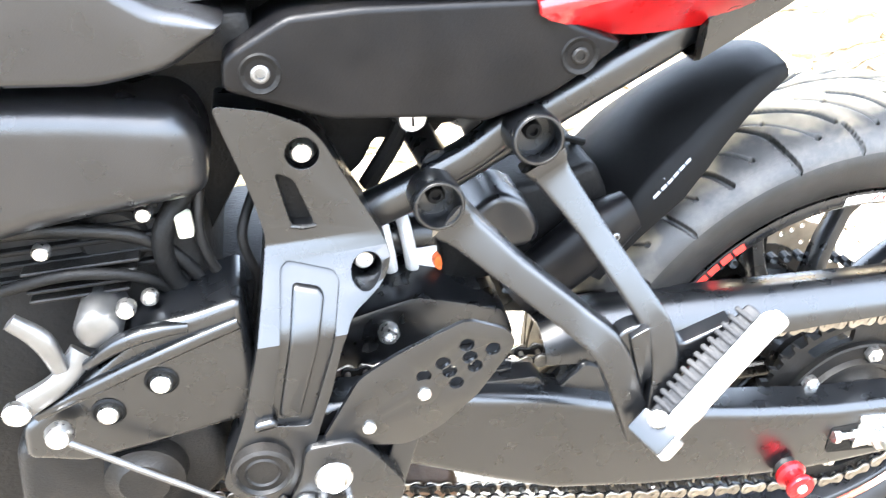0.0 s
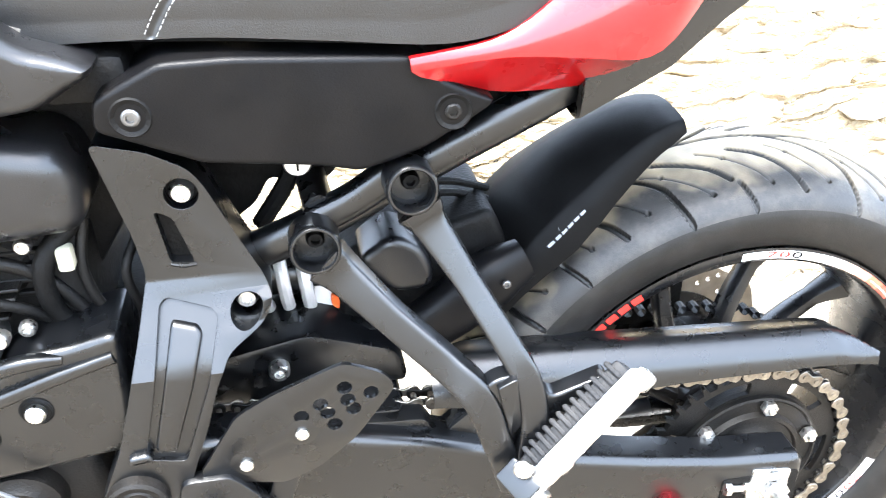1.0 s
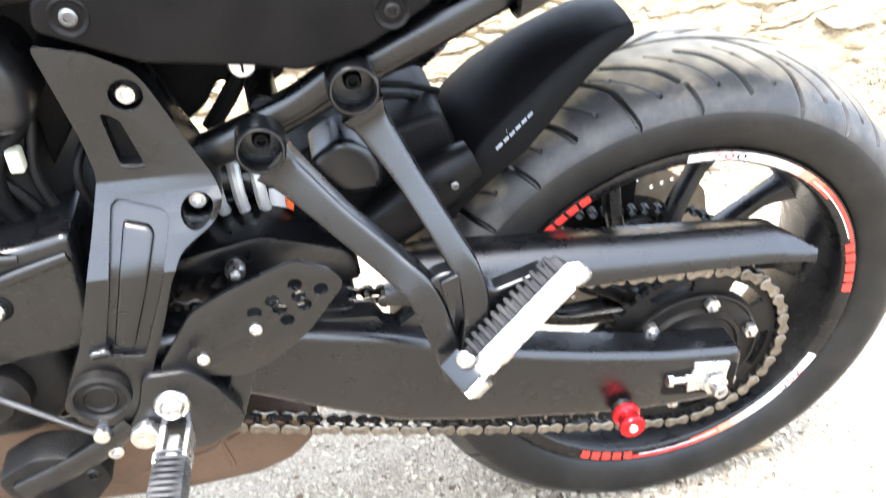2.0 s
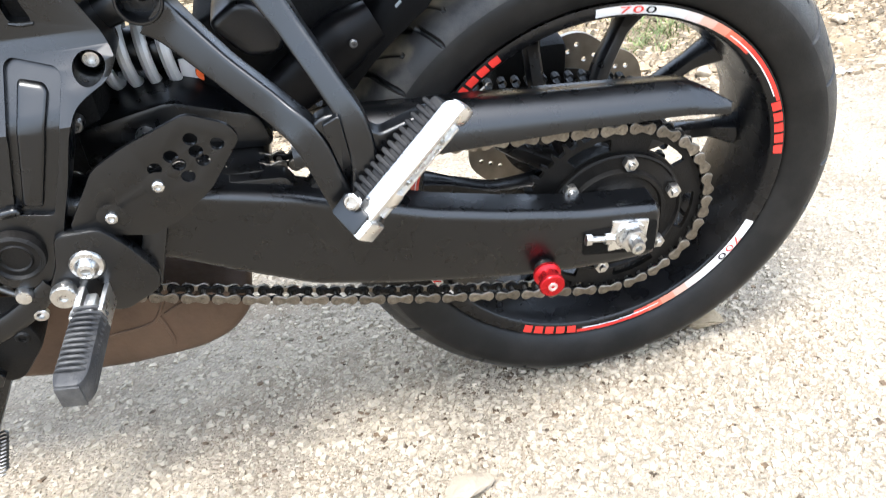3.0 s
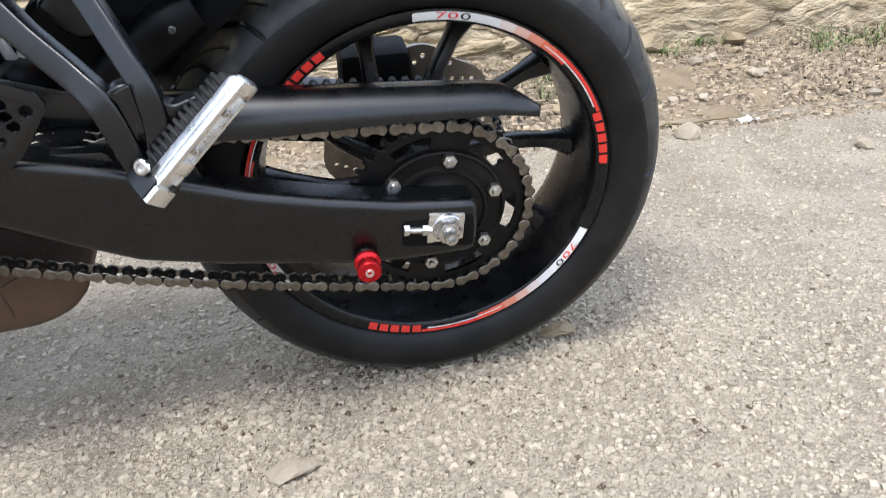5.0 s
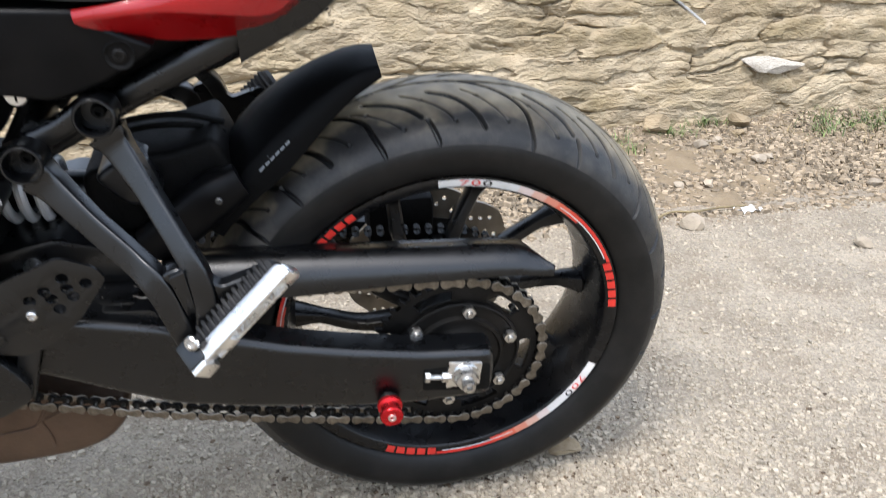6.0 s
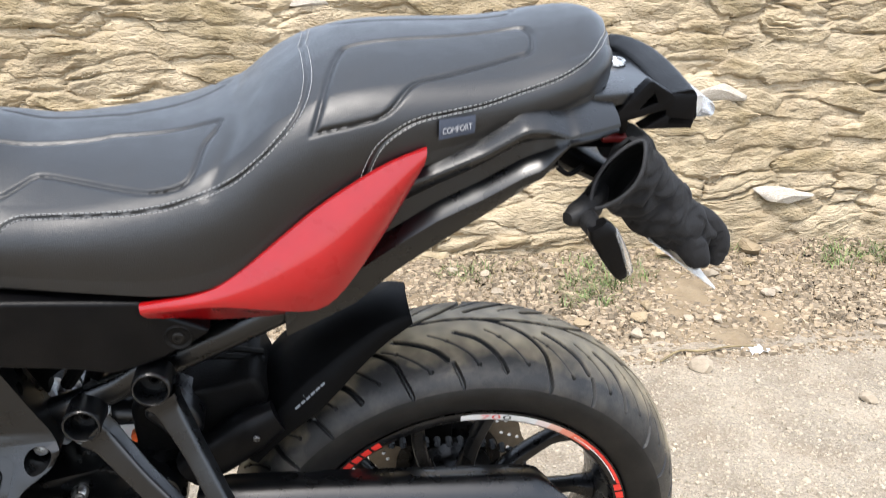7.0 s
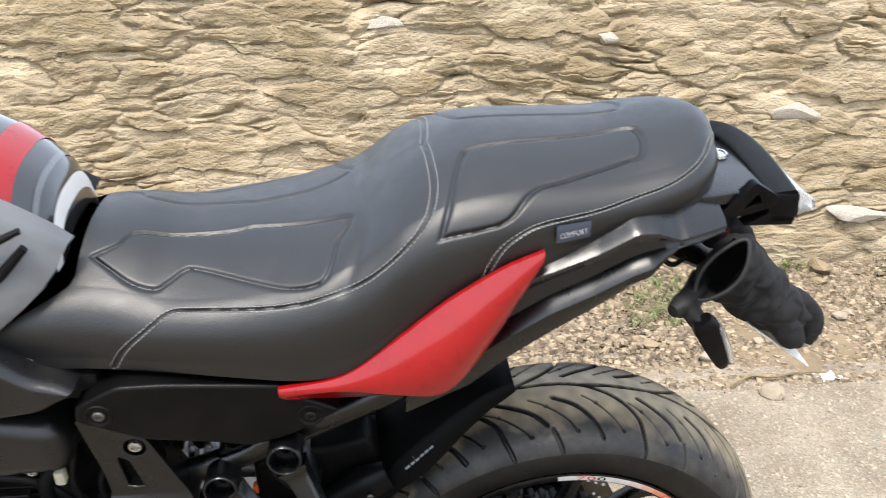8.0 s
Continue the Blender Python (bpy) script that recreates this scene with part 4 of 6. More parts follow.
part("rod_end", join(spun([(0, 0.014), (0.008, 0.012), (0.011, 0.004), (0.010, 0.0)], (-0.728, -0.182, 0.503), (0, -1, 0.2), 16)), STEEL, bike)
part("shift_lever", bar([(-0.570, -0.188, 0.398), (-0.615, -0.186, 0.362), (-0.68, -0.19, 0.335)], [0.010, 0.012, 0.012], [0.006, 0.006, 0.006], per=4), SATIN, bike)

# -- side stand --
stand = part("side_stand", join(bar([(-0.652, -0.176, 0.330), (-0.668, -0.184, 0.285), (-0.690, -0.200, 0.235), (-0.732, -0.230, 0.140), (-0.768, -0.254, 0.062)], [0.026, 0.018, 0.0135, 0.013, 0.015], [0.010] * 5, per=5),
                               box(-0.81, -0.74, -0.285, -0.222, 0.056, 0.068, 0.004)), SATIN, bike, "black steel side stand, folded out")
part("stand_mount", prism(rounded([(-0.700, 0.35), (-0.66, 0.372), (-0.61, 0.362), (-0.60, 0.33), (-0.635, 0.285), (-0.68, 0.29)], 0.012), -0.190, -0.155, 0.005), CAST, bike)
part("pivot_nut", hex_nut((-0.655, -0.197, 0.308), 0.013, 0.009, hole=0.4), SATIN, stand, "black pivot bolt")
spring = []
for k in range(90):
    a = k * 2 * math.pi / 9
    t = k / 90
    spring.append((-0.679 - 0.012 * t + 0.006 * math.cos(a), -0.196 - 0.014 * t + 0.006 * math.sin(a), 0.222 - 0.040 * t))
part("stand_spring", sweep(spring, 0.0014, 0.0014, 6, 2.0), SCREW, stand)
for p in ((-0.592, 0.365), (-0.617, 0.341)):
    bolt_head("stand_bolt", (p[0], -0.186, p[1]), 0.0075, 0.006, STEEL if p[0] > -0.6 else CAST, stand)

# -- fixed spool-like frame hidden parts: tubes, shock, engine --
part("subframe_tube", bar([(-0.50, -0.10, 0.600), (-0.43, -0.112, 0.632), (-0.32, -0.118, 0.690), (-0.20, -0.115, 0.748), (-0.05, -0.10, 0.835), (0.06, -0.09, 0.892)], [0.016] * 6, [0.014] * 6, per=5, n=14, power=2.2), SATIN, bike, "black tubular rear subframe")
part("subframe_tube", bar([(-0.50, 0.10, 0.600), (-0.32, 0.118, 0.690), (-0.20, 0.115, 0.748), (0.06, 0.09, 0.892)], [0.016] * 4, [0.014] * 4, per=5, n=12, power=2.2), SATIN, bike)
part("bracket_tube", bar([(-0.425, -0.13, 0.648), (-0.39, -0.128, 0.663), (-0.352, -0.13, 0.690)], [0.013] * 3, [0.012] * 3, per=4), SATIN, bike)
part("cross_tube", tube([(-0.42, -0.13, 0.655), (-0.425, -0.02, 0.655), (-0.42, 0.13, 0.655)], 0.013), SATIN, bike)
coil = []
for k in range(5 * 20 + 1):
    a = k * 2 * math.pi / 20
    coil.append((-0.525 + 0.098 * k / 100, -0.02 + 0.034 * math.cos(a), 0.545 - 0.010 * k / 100 + 0.034 * math.sin(a)))
shock = part("shock_spring", sweep(coil, 0.0062, 0.0062, 10, 2.0), SPRING, bike, "pale grey shock absorber spring")
part("shock_body", sweep([(-0.54, -0.02, 0.547), (-0.36, -0.02, 0.528)], 0.022, 0.022, 20, 2.0), SATIN, shock)

# -- seat: one long padded seat with a step up to the pillion --
SX = [-0.642, -0.600, -0.545, -0.480, -0.400, -0.320, -0.260, -0.215, -0.170, -0.110, 0.000, 0.070, 0.105, 0.125, 0.132]
S_TOP = [0.908, 0.908, 0.905, 0.897, 0.898, 0.909, 0.933, 0.967, 0.988, 0.998, 1.002, 1.014, 1.018, 1.010, 0.995]
S_LOW = [0.800, 0.798, 0.799, 0.800, 0.796, 0.791, 0.805, 0.838, 0.868, 0.896, 0.926, 0.947, 0.960, 0.966, 0.972]
S_HALF = [0.132, 0.137, 0.142, 0.151, 0.163, 0.168, 0.165, 0.158, 0.152, 0.146, 0.132, 0.118, 0.092, 0.055, 0.015]


def smooth_at(x, xs_, vs_):
    """Values at x on smooth curves through the given ones."""
    pts = np.array(curve_points(list(zip(xs_, vs_)), 10))
    return np.interp(x, pts[:, 0], pts[:, 1])


SEAT_X = np.linspace(SX[0], SX[-1], 600)
SEAT_TOP, SEAT_LOW, SEAT_HALF = (smooth_at(SEAT_X, SX, v) for v in (S_TOP, S_LOW, S_HALF))
N_U = 280


def seat_point(x, u, top=None, low=None, half=None):
    """A point of the seat's skin: u runs from the left lower edge (-1) over the top (0) to the right (1)."""
    if top is None:
        top, low, half = (float(np.interp(x, SEAT_X, v)) for v in (SEAT_TOP, SEAT_LOW, SEAT_HALF))
    a, s = abs(u), math.copysign(1, u)
    k = min(1, max(0, (0.9 - a) / 0.45))
    x = x + 0.086 * k * k * (3 - 2 * k) * max(0, -0.44 - x) / 0.20
    shoulder = 0.80 * half
    drop = 0.020 + 0.010 * min(1, max(0, (x + 0.30) / -0.2))
    if a < 0.52:
        t = a / 0.52
        return np.array([x, s * shoulder * t, top - drop * t**2.2])
    t = (a - 0.52) / 0.48
    z0 = top - drop
    bulge = math.sin(math.pi * min(t * 1.15, 1)) * 0.012
    y = shoulder + (half - shoulder) * (1 - (1 - t) ** 2.2) + bulge * 0.4
    return np.array([x, s * y, z0 + (low - z0) * (0.42 * t + 0.58 * t**1.7)])


SEAM_FRONT = [(-0.520, 0.99), (-0.495, 0.785), (-0.468, 0.615), (-0.428, 0.585), (-0.357, 0.609), (-0.320, 0.619), (-0.283, 0.625), (-0.249, 0.629), (-0.219, 0.622), (-0.195, 0.545), (-0.185, 0.375), (-0.187, 0.104), (-0.19, 0.0)]
SEAM_REAR = [(-0.138, 0.963), (-0.124, 0.849), (-0.104, 0.786), (-0.080, 0.749), (-0.026, 0.729), (0.014, 0.689), (0.054, 0.662), (0.085, 0.592), (0.108, 0.478), (0.124, 0.351), (0.129, 0.1), (0.130, 0.0)]
PANELS = [
    [(-0.620, 0.365), (-0.552, 0.478), (-0.502, 0.492), (-0.478, 0.445), (-0.448, 0.375), (-0.424, 0.385), (-0.38, 0.455), (-0.337, 0.525), (-0.306, 0.545), (-0.293, 0.492),
     (-0.286, 0.358), (-0.276, 0.211), (-0.370, 0.12), (-0.407, 0.14), (-0.542, 0.184), (-0.579, 0.288), (-0.620, 0.365)],
    [(-0.182, 0.672), (-0.144, 0.699), (-0.114, 0.682), (-0.087, 0.538), (-0.053, 0.495), (0.011, 0.418), (0.031, 0.401), (0.038, 0.311), (0.038, 0.201), (0.024, 0.13),
     (-0.047, 0.157), (-0.134, 0.177), (-0.155, 0.254), (-0.175, 0.575), (-0.182, 0.672)],
]
NECK = [(-0.266, 0.0), (-0.256, 0.254), (-0.259, 0.431), (-0.279, 0.622)]


def seat_sheet():
    us = np.linspace(-1, 1, N_U)
    flat = np.array([(x, abs(u) * 0.30) for x in SEAT_X for u in us])
    dent = np.zeros(len(flat))
    for line in PANELS:
        fine = [(p[0], p[1] * 0.30) for p in curve_points(line, 5)]
        d = near(flat, fine)
        dent = np.maximum(dent, 0.0032 * np.exp(-(d / 0.0032) ** 2))
    for line in (SEAM_FRONT, SEAM_REAR):
        fine = [(p[0], p[1] * 0.30) for p in curve_points(line, 6)]
        d = near(flat, fine)
        dent = np.maximum(dent, 0.0020 * np.exp(-(d / 0.0022) ** 2))
    dent = np.maximum(dent, 0.0020 * np.exp(-(near(flat, [(p[0], p[1] * 0.30) for p in curve_points(NECK, 6)]) / 0.009) ** 2))
    dent = dent.reshape(len(SEAT_X), N_U)

    def at(i, j):
        p = seat_point(float(SEAT_X[i]), float(us[j]), float(SEAT_TOP[i]), float(SEAT_LOW[i]), float(SEAT_HALF[i]))
        y = p[1]
        k = (dent[i, j] + 0.0008 * noise.noise((p[0] * 14, y * 14, p[2] * 14))) / math.sqrt(y * y + 0.01)
        return (p[0], y - y * k, p[2] - 0.10 * k)
    return grid(len(SEAT_X), N_U, at)


seat_bm = seat_sheet()
edge = [e for e in seat_bm.edges if e.is_boundary]
bmesh.ops.holes_fill(seat_bm, edges=edge, sides=0)
seat = part("seat", seat_bm, VINYL, bike, "black stitched comfort seat with a raised pillion", 60)


def stitch_row(line, shift, pitch=0.0050):
    """Thread stitches along a seam, set aside by shift."""
    fine = np.array(curve_points(line, 10))
    pts = []
    for k in range(len(fine)):
        d = fine[min(k + 1, len(fine) - 1)] - fine[max(k - 1, 0)]
        d = np.array([d[0], d[1] * 0.3])
        nrm = np.array([-d[1], d[0]]) / (np.linalg.norm(d) + 1e-9)
        pts.append((fine[k, 0] + nrm[0] * shift, max(0.0, fine[k, 1] + nrm[1] * shift / 0.3)))
    out = []
    for side in (-1, 1):
        p3 = np.array([seat_point(x, side * min(u, 0.995)) for x, u in pts])
        s = np.r_[0, np.cumsum(np.linalg.norm(np.diff(p3, axis=0), axis=1))]
        k = 0.0
        while k + pitch < s[-1]:
            a, b = (np.array([np.interp(k + f * pitch, s, p3[:, c]) for c in range(3)]) for f in (0.1, 0.78))
            c = np.array([a[0], 0, a[2] - 0.10])
            lift = (a - c) / np.linalg.norm(a - c) * 0.0003
            out.append((a + lift, b + lift))
            k += pitch
    return out


def stitches(rows):
    bm = bmesh.new()
    for a, b in rows:
        a, b = Vector(a), Vector(b)
        t = (b - a).normalized()
        s = t.cross(Vector((0.3, 0.2, 1))).normalized()
        c = t.cross(s)
        r = 0.00038
        ends = [[bm.verts.new(p + (s * math.cos(q) + c * math.sin(q)) * r) for q in (0, 1.57, 3.14, 4.71)] for p in (a, b)]
        for k in range(4):
            bm.faces.new((ends[0][k], ends[0][(k + 1) % 4], ends[1][(k + 1) % 4], ends[1][k]))
        bm.faces.new(ends[0]), bm.faces.new(ends[1])
    return bm


for line in (SEAM_FRONT, SEAM_REAR):
    tagged(part("stitching", stitches(stitch_row(line, 0.0040) + stitch_row(line, -0.0040)), THREAD, seat, "double row of white stitching"), kind="stuff")

# -- side panel under the seat, red tail panel, tail --
panel = [(-0.562, 0.767), (-0.517, 0.789), (-0.472, 0.790), (-0.349, 0.783), (-0.328, 0.765), (-0.289, 0.747), (-0.296, 0.740), (-0.339, 0.715), (-0.364, 0.706), (-0.389, 0.700), (-0.42, 0.707), (-0.497, 0.716), (-0.565, 0.745)]
side_panel = part("side_panel", pillow(panel, -0.165, -0.10, 0.005, 0.006, 6), PLASTIC, bike, "matt black side panel below the seat")
for p in ((-0.539, 0.754), (-0.321, 0.741)):
    part("screw_recess", lathe([(0, -0.1635), (0.009, -0.1640), (0.0105, -0.1655), (0.013, -0.1665), (0.0145, -0.1645)], *p, 32), DARK, side_panel)
    bolt_head("panel_screw", (p[0], -0.164, p[1]), 0.0062, 0.0035, SCREW if p[0] < -0.4 else CAST, side_panel)


RED_TOP = [(-0.352, -0.1710, 0.783), (-0.283, -0.1700, 0.792), (-0.235, -0.166, 0.829), (-0.180, -0.162, 0.876), (-0.117, -0.156, 0.914), (-0.078, -0.150, 0.926)]
RED_FOLD = [(-0.351, -0.1725, 0.774), (-0.284, -0.1755, 0.782), (-0.230, -0.184, 0.779), (-0.175, -0.183, 0.772), (-0.124, -0.166, 0.838), (-0.080, -0.152, 0.912)]
RED_LOW = [(-0.345, -0.172, 0.770), (-0.281, -0.140, 0.742), (-0.204, -0.138, 0.743), (-0.160, -0.142, 0.766), (-0.116, -0.140, 0.832), (-0.078, -0.142, 0.908)]


def tail_skin():
    """The red panel: a broad upper face, a fold and a face turned under."""
    n = 31
    k = np.linspace(0, 5, n)
    top, fold, low = (np.stack([np.interp(k, range(6), [p[c] for p in row]) for c in range(3)], 1) for row in (RED_TOP, RED_FOLD, RED_LOW))
    for edge in (top, fold, low):
        # the moulding runs round its corners
        for _ in range(2):
            edge[2:-2] = (edge[:-4] + 2 * edge[1:-3] + 3 * edge[2:-2] + 2 * edge[3:-1] + edge[4:]) / 9
    us = (0.0, 0.06, 0.2, 0.35, 0.5, 0.65, 0.8, 0.94, 1.0, 1.06, 1.5, 2.0)

    def at(i, j):
        u = us[j]
        p = top[i] * (1 - u) + fold[i] * u if u <= 1 else fold[i] * (2 - u) + low[i] * (u - 1)
        w = np.linalg.norm(top[i] - fold[i])
        bow = 0.15 * w * math.sin(math.pi * min(u, 1))
        return (p[0], p[1] - bow, p[2])
    bm = grid(n, len(us), at)
    bmesh.ops.recalc_face_normals(bm, faces=bm.faces)
    got = bmesh.ops.extrude_face_region(bm, geom=bm.faces[:])
    bmesh.ops.translate(bm, verts=[g for g in got["geom"] if isinstance(g, bmesh.types.BMVert)], vec=(0, 0.006, 0))
    return bm


part("tail_panel", tail_skin(), RED, bike, "glossy red painted tail panel", 24)

# tail fairing: crest, hollow flank and rounded lower lip
F_X = [-0.210, -0.140, -0.100, -0.058, -0.015, 0.024, 0.044, 0.056, 0.068, 0.090, 0.116]
F_CREST = [0.795, 0.852, 0.874, 0.889, 0.907, 0.929, 0.929, 0.925, 0.921, 0.928, 0.937]
F_LIP = [0.742, 0.786, 0.814, 0.841, 0.862, 0.884, 0.892, 0.903, 0.913, 0.919, 0.930]
F_LOW = [0.700, 0.736, 0.771, 0.801, 0.829, 0.856, 0.870, 0.892, 0.907, 0.913, 0.925]


def fairing(side):
    n = 70
    fx = np.linspace(F_X[0], F_X[-1], n)
    cr, li, lo = (np.interp(fx, F_X, v) for v in (F_CREST, F_LIP, F_LOW))

    def at(i, j):
        c, p, b = cr[i], li[i], lo[i]
        h = min(1.0, (c - b) / 0.06)
        e = 0.024 * min(1.0, max(0.0, (0.125 - fx[i]) / 0.05))
        y, z = ((0.066, min(c + 0.034, 0.952)), (0.100, min(c + 0.022, 0.948)), (0.119 + e, c + 0.004), (0.1255 + e, c - 0.001), (0.1265 + e, c - 0.004), (0.124 + e, c - 0.010 * h), (0.126 + e - 0.020 * h, (c + p) / 2),
                (0.126 + e - 0.017 * h, p + 0.007 * h), (0.124 + e - 0.004 * h, p), (0.125 + e, p - 0.006 * h), (0.124 + e, p - 0.016 * h), (0.118 + e, b + 0.004 * h), (0.108 + e, b), (0.085, b + 0.004))[j]
        return (fx[i] - 0.33 * e, side * y, z + 0.6 * e)
    bm = grid(n, 14, at)
    bmesh.ops.recalc_face_normals(bm, faces=bm.faces)
    got = bmesh.ops.extrude_face_region(bm, geom=bm.faces[:])
    bmesh.ops.translate(bm, verts=[g for g in got["geom"] if isinstance(g, bmesh.types.BMVert)], vec=(0, -side * 0.012, 0))
    return bm


for side in (-1, 1):
    part("tail_fairing", fairing(side), SATIN, bike, "satin black tail fairing with a hollowed flank", 32)
part("panel_backing", prism([(-0.44, 0.70), (-0.44, 0.785), (-0.27, 0.79), (-0.15, 0.86), (-0.13, 0.752), (-0.24, 0.700), (-0.32, 0.676)], -0.104, 0.100, 0.003), DARK, bike)
part("tail_inner", prism([(-0.24, 0.745), (-0.14, 0.80), (-0.05, 0.845), (0.055, 0.900), (0.06, 0.935), (-0.10, 0.90), (-0.22, 0.82)], -0.095, 0.095, 0.003), PLASTIC, bike)
part("tail_deck", prism(rounded([(0.02, -0.10), (0.02, 0.10), (0.10, 0.105), (0.175, 0.085), (0.175, -0.085), (0.10, -0.105)], 0.01), -0.012, 0.0, 0.004), SATIN, bike, "satin black tail deck").matrix_basis = \
    Matrix.Translation((0, 0, 0.951)) @ Matrix.Rotation(radians(2), 4, "Y") @ Matrix(((1, 0, 0, 0), (0, 0, 1, 0), (0, -1, 0, 0), (0, 0, 0, 1)))
part("round_emblem", lathe([(0, -0.0025), (0.006, -0.0025), (0.007, -0.0015), (0.009, -0.0015), (0.010, -0.003), (0.0125, -0.003), (0.0135, 0.0)], 0, 0, 32), STEEL, bike, "round chrome emblem").matrix_basis = \
    Matrix.Translation((0.148, 0.0, 0.9590)) @ Matrix.Rotation(radians(-90), 4, "X")
grip = part("grab_rail", join(bar([(0.166, 0.080, 0.951), (0.180, 0.062, 0.949), (0.190, 0.030, 0.947), (0.193, -0.01, 0.945), (0.192, -0.05, 0.943), (0.189, -0.096, 0.941)], [0.015, 0.018, 0.019, 0.019, 0.019, 0.018], [0.013, 0.016, 0.017, 0.017, 0.017, 0.017],
                                  per=6, n=24, power=6.0, side=(1, 0, 0.2)), box(0.172, 0.206, -0.100, -0.078, 0.920, 0.957, 0.005), prism([(0.150, 0.919), (0.204, 0.919), (0.204, 0.932), (0.176, 0.936)], -0.100, -0.080, 0.003)), PLASTIC, bike, "black rear grab rail")
part("brace", prism(rounded([(0.092, 0.918), (0.120, 0.936), (0.152, 0.972), (0.180, 0.955), (0.178, 0.943)], 0.004), -0.101, -0.088, 0.002,
                    holes=[rounded([(0.143, 0.941), (0.157, 0.959), (0.163, 0.948)], 0.002)]), PLASTIC, grip)
part("tail_lens", prism(rounded([(0.200, 0.922), (0.200, 0.950), (0.214, 0.952), (0.236, 0.937), (0.236, 0.925)], 0.005), -0.082, 0.082, 0.006, both=True), CLEAR, bike, "clear tail lamp lens")
part("tail_reflector", box(0.195, 0.222, -0.072, 0.072, 0.926, 0.946, 0.003), WHITE_FILM, bike)
bolt_head("tail_bolt", (0.060, -0.108, 0.903), 0.0060, 0.003, SCREW, bike)
# the label sewn into the seat's rear seam
tag_pts = [[seat_point(-0.067 + 0.035 * i / 8, -(0.765 + 0.115 * j / 5 + 0.01 * i / 8)) + np.array([0, -0.0045, 0.0012]) for j in range(6)] for i in range(9)]
tag = part("label", grid(9, 6, lambda i, j: tag_pts[i][j]), NAVY, seat, "small navy woven label reading COMFORT")
o, ex, ez = np.array(tag_pts[0][5]), np.array(tag_pts[8][5]) - np.array(tag_pts[0][5]), np.array(tag_pts[0][0]) - np.array(tag_pts[0][5])
word = lettering("COMFORT", 0.0085, 0.0001)
for v in word.verts:
    q = o + ex * (0.5 + v.co.x / 0.050) + ez * (0.36 + v.co.y / 0.020)
    v.co = q + np.array([0, -0.0022 - v.co.z, 0.0008])
part("lettering", word, material("pale_thread", (0.28, 0.28, 0.29), 0.7, vary=0.05), tag, "pale woven lettering")

# -- rear hugger over the tyre --
HA = np.radians([102.5, 105, 108, 114, 121, 127, 132, 138, 146])
H_CROWN = [0.362, 0.366, 0.369, 0.371, 0.370, 0.366, 0.361, 0.355, 0.348]
H_CREASE = [0.357, 0.360, 0.360, 0.355, 0.350, 0.348, 0.345, 0.340, 0.335]
H_IN = [0.034, 0.040, 0.045, 0.053, 0.063, 0.070, 0.073, 0.075, 0.076]
H_EDGE = [0.347, 0.344, 0.341, 0.330, 0.319, 0.313, 0.314, 0.317, 0.320]
H_WIDE = [0.037, 0.044, 0.050, 0.060, 0.072, 0.079, 0.081, 0.082, 0.082]


def hugger_at(a, q):
    """Half width and radius of the hugger's skin: q runs from the crown (0) over the crease (0.6) to the lower edge (1)."""
    rc, rk, yk, re, w = (float(np.interp(a, HA, v)) for v in (H_CROWN, H_CREASE, H_IN, H_EDGE, H_WIDE))
    if q <= 0.6:
        t = q / 0.6
        return yk * t, rc + (rk - rc) * t**1.9
    t = (q - 0.6) / 0.4
    return yk + (w - yk) * min(1.0, 2.5 * t) ** 0.7, rk + (re - rk) * t


def hugger_sheet():
    angs = np.linspace(HA[0], HA[-1], 60)
    us = np.array([-1, -0.97, -0.9, -0.8, -0.72, -0.66, -0.62, -0.605, -0.595, -0.57, -0.5, -0.4, -0.3, -0.2, -0.1])
    us = np.r_[us, 0.0, -us[::-1]]

    def at(i, j):
        y, r = hugger_at(angs[i], abs(us[j]))
        return (r * math.cos(angs[i]), math.copysign(y, us[j]), AXLE_Z + r * math.sin(angs[i]))
    return grid(60, len(us), at)


hb = hugger_sheet()
bmesh.ops.solidify(hb, geom=hb.faces[:], thickness=0.003)
hugger = part("rear_hugger", hb, material("hugger_plastic", (0.0016, 0.0016, 0.0017), 0.55, spec=0.09, vary=0.12, bump=0.35, bump_scale=900), bike, "matt black rear hugger mudguard with a sharp crease", 26)


def hugger_print():
    """The maker's mark: a small block and five bars along the flank."""
    out = []
    for a0, a1 in ((130.2, 128.9), (128.5, 127.5), (127.2, 126.2), (125.9, 124.9), (124.6, 123.6), (123.3, 122.3)):
        bm = bmesh.new()
        vs = []
        for a, q in ((a0, 0.74), (a1, 0.74), (a1, 0.66), (a0, 0.66)):
            y, r = hugger_at(radians(a), q)
            vs.append(bm.verts.new((r * math.cos(radians(a)), -y - 0.0034, AXLE_Z + r * math.sin(radians(a)))))
        bm.faces.new(vs)
        out.append(bm)
    return out


# thin satin bead added along each crease to draw its sky highlight
for side in (-1, 1):
    lip = []
    for a in np.linspace(HA[0], HA[-1], 50):
        y, r = hugger_at(a, 0.6)
        lip.append((r * math.cos(a), side * (y + 0.0005), AXLE_Z + r * math.sin(a) + 0.0005))
    part("crease_glint_bead", sweep(lip, 0.0016, 0.0016, 8, 2.0), SATIN, hugger)
for bm in hugger_print():
    part("print_bar", bm, PRINT, hugger)
part("hugger_mount", bar([(-0.238, -0.080, 0.562), (-0.268, -0.084, 0.548), (-0.305, -0.084, 0.520), (-0.345, -0.080, 0.490)], [0.020, 0.027, 0.027, 0.024], [0.014, 0.022, 0.022, 0.020], per=6, n=18, power=2.6), PLASTIC, hugger)
bolt_head("mount_screw", (-0.262, -0.107, 0.553), 0.004, 0.003, SCREW, hugger)
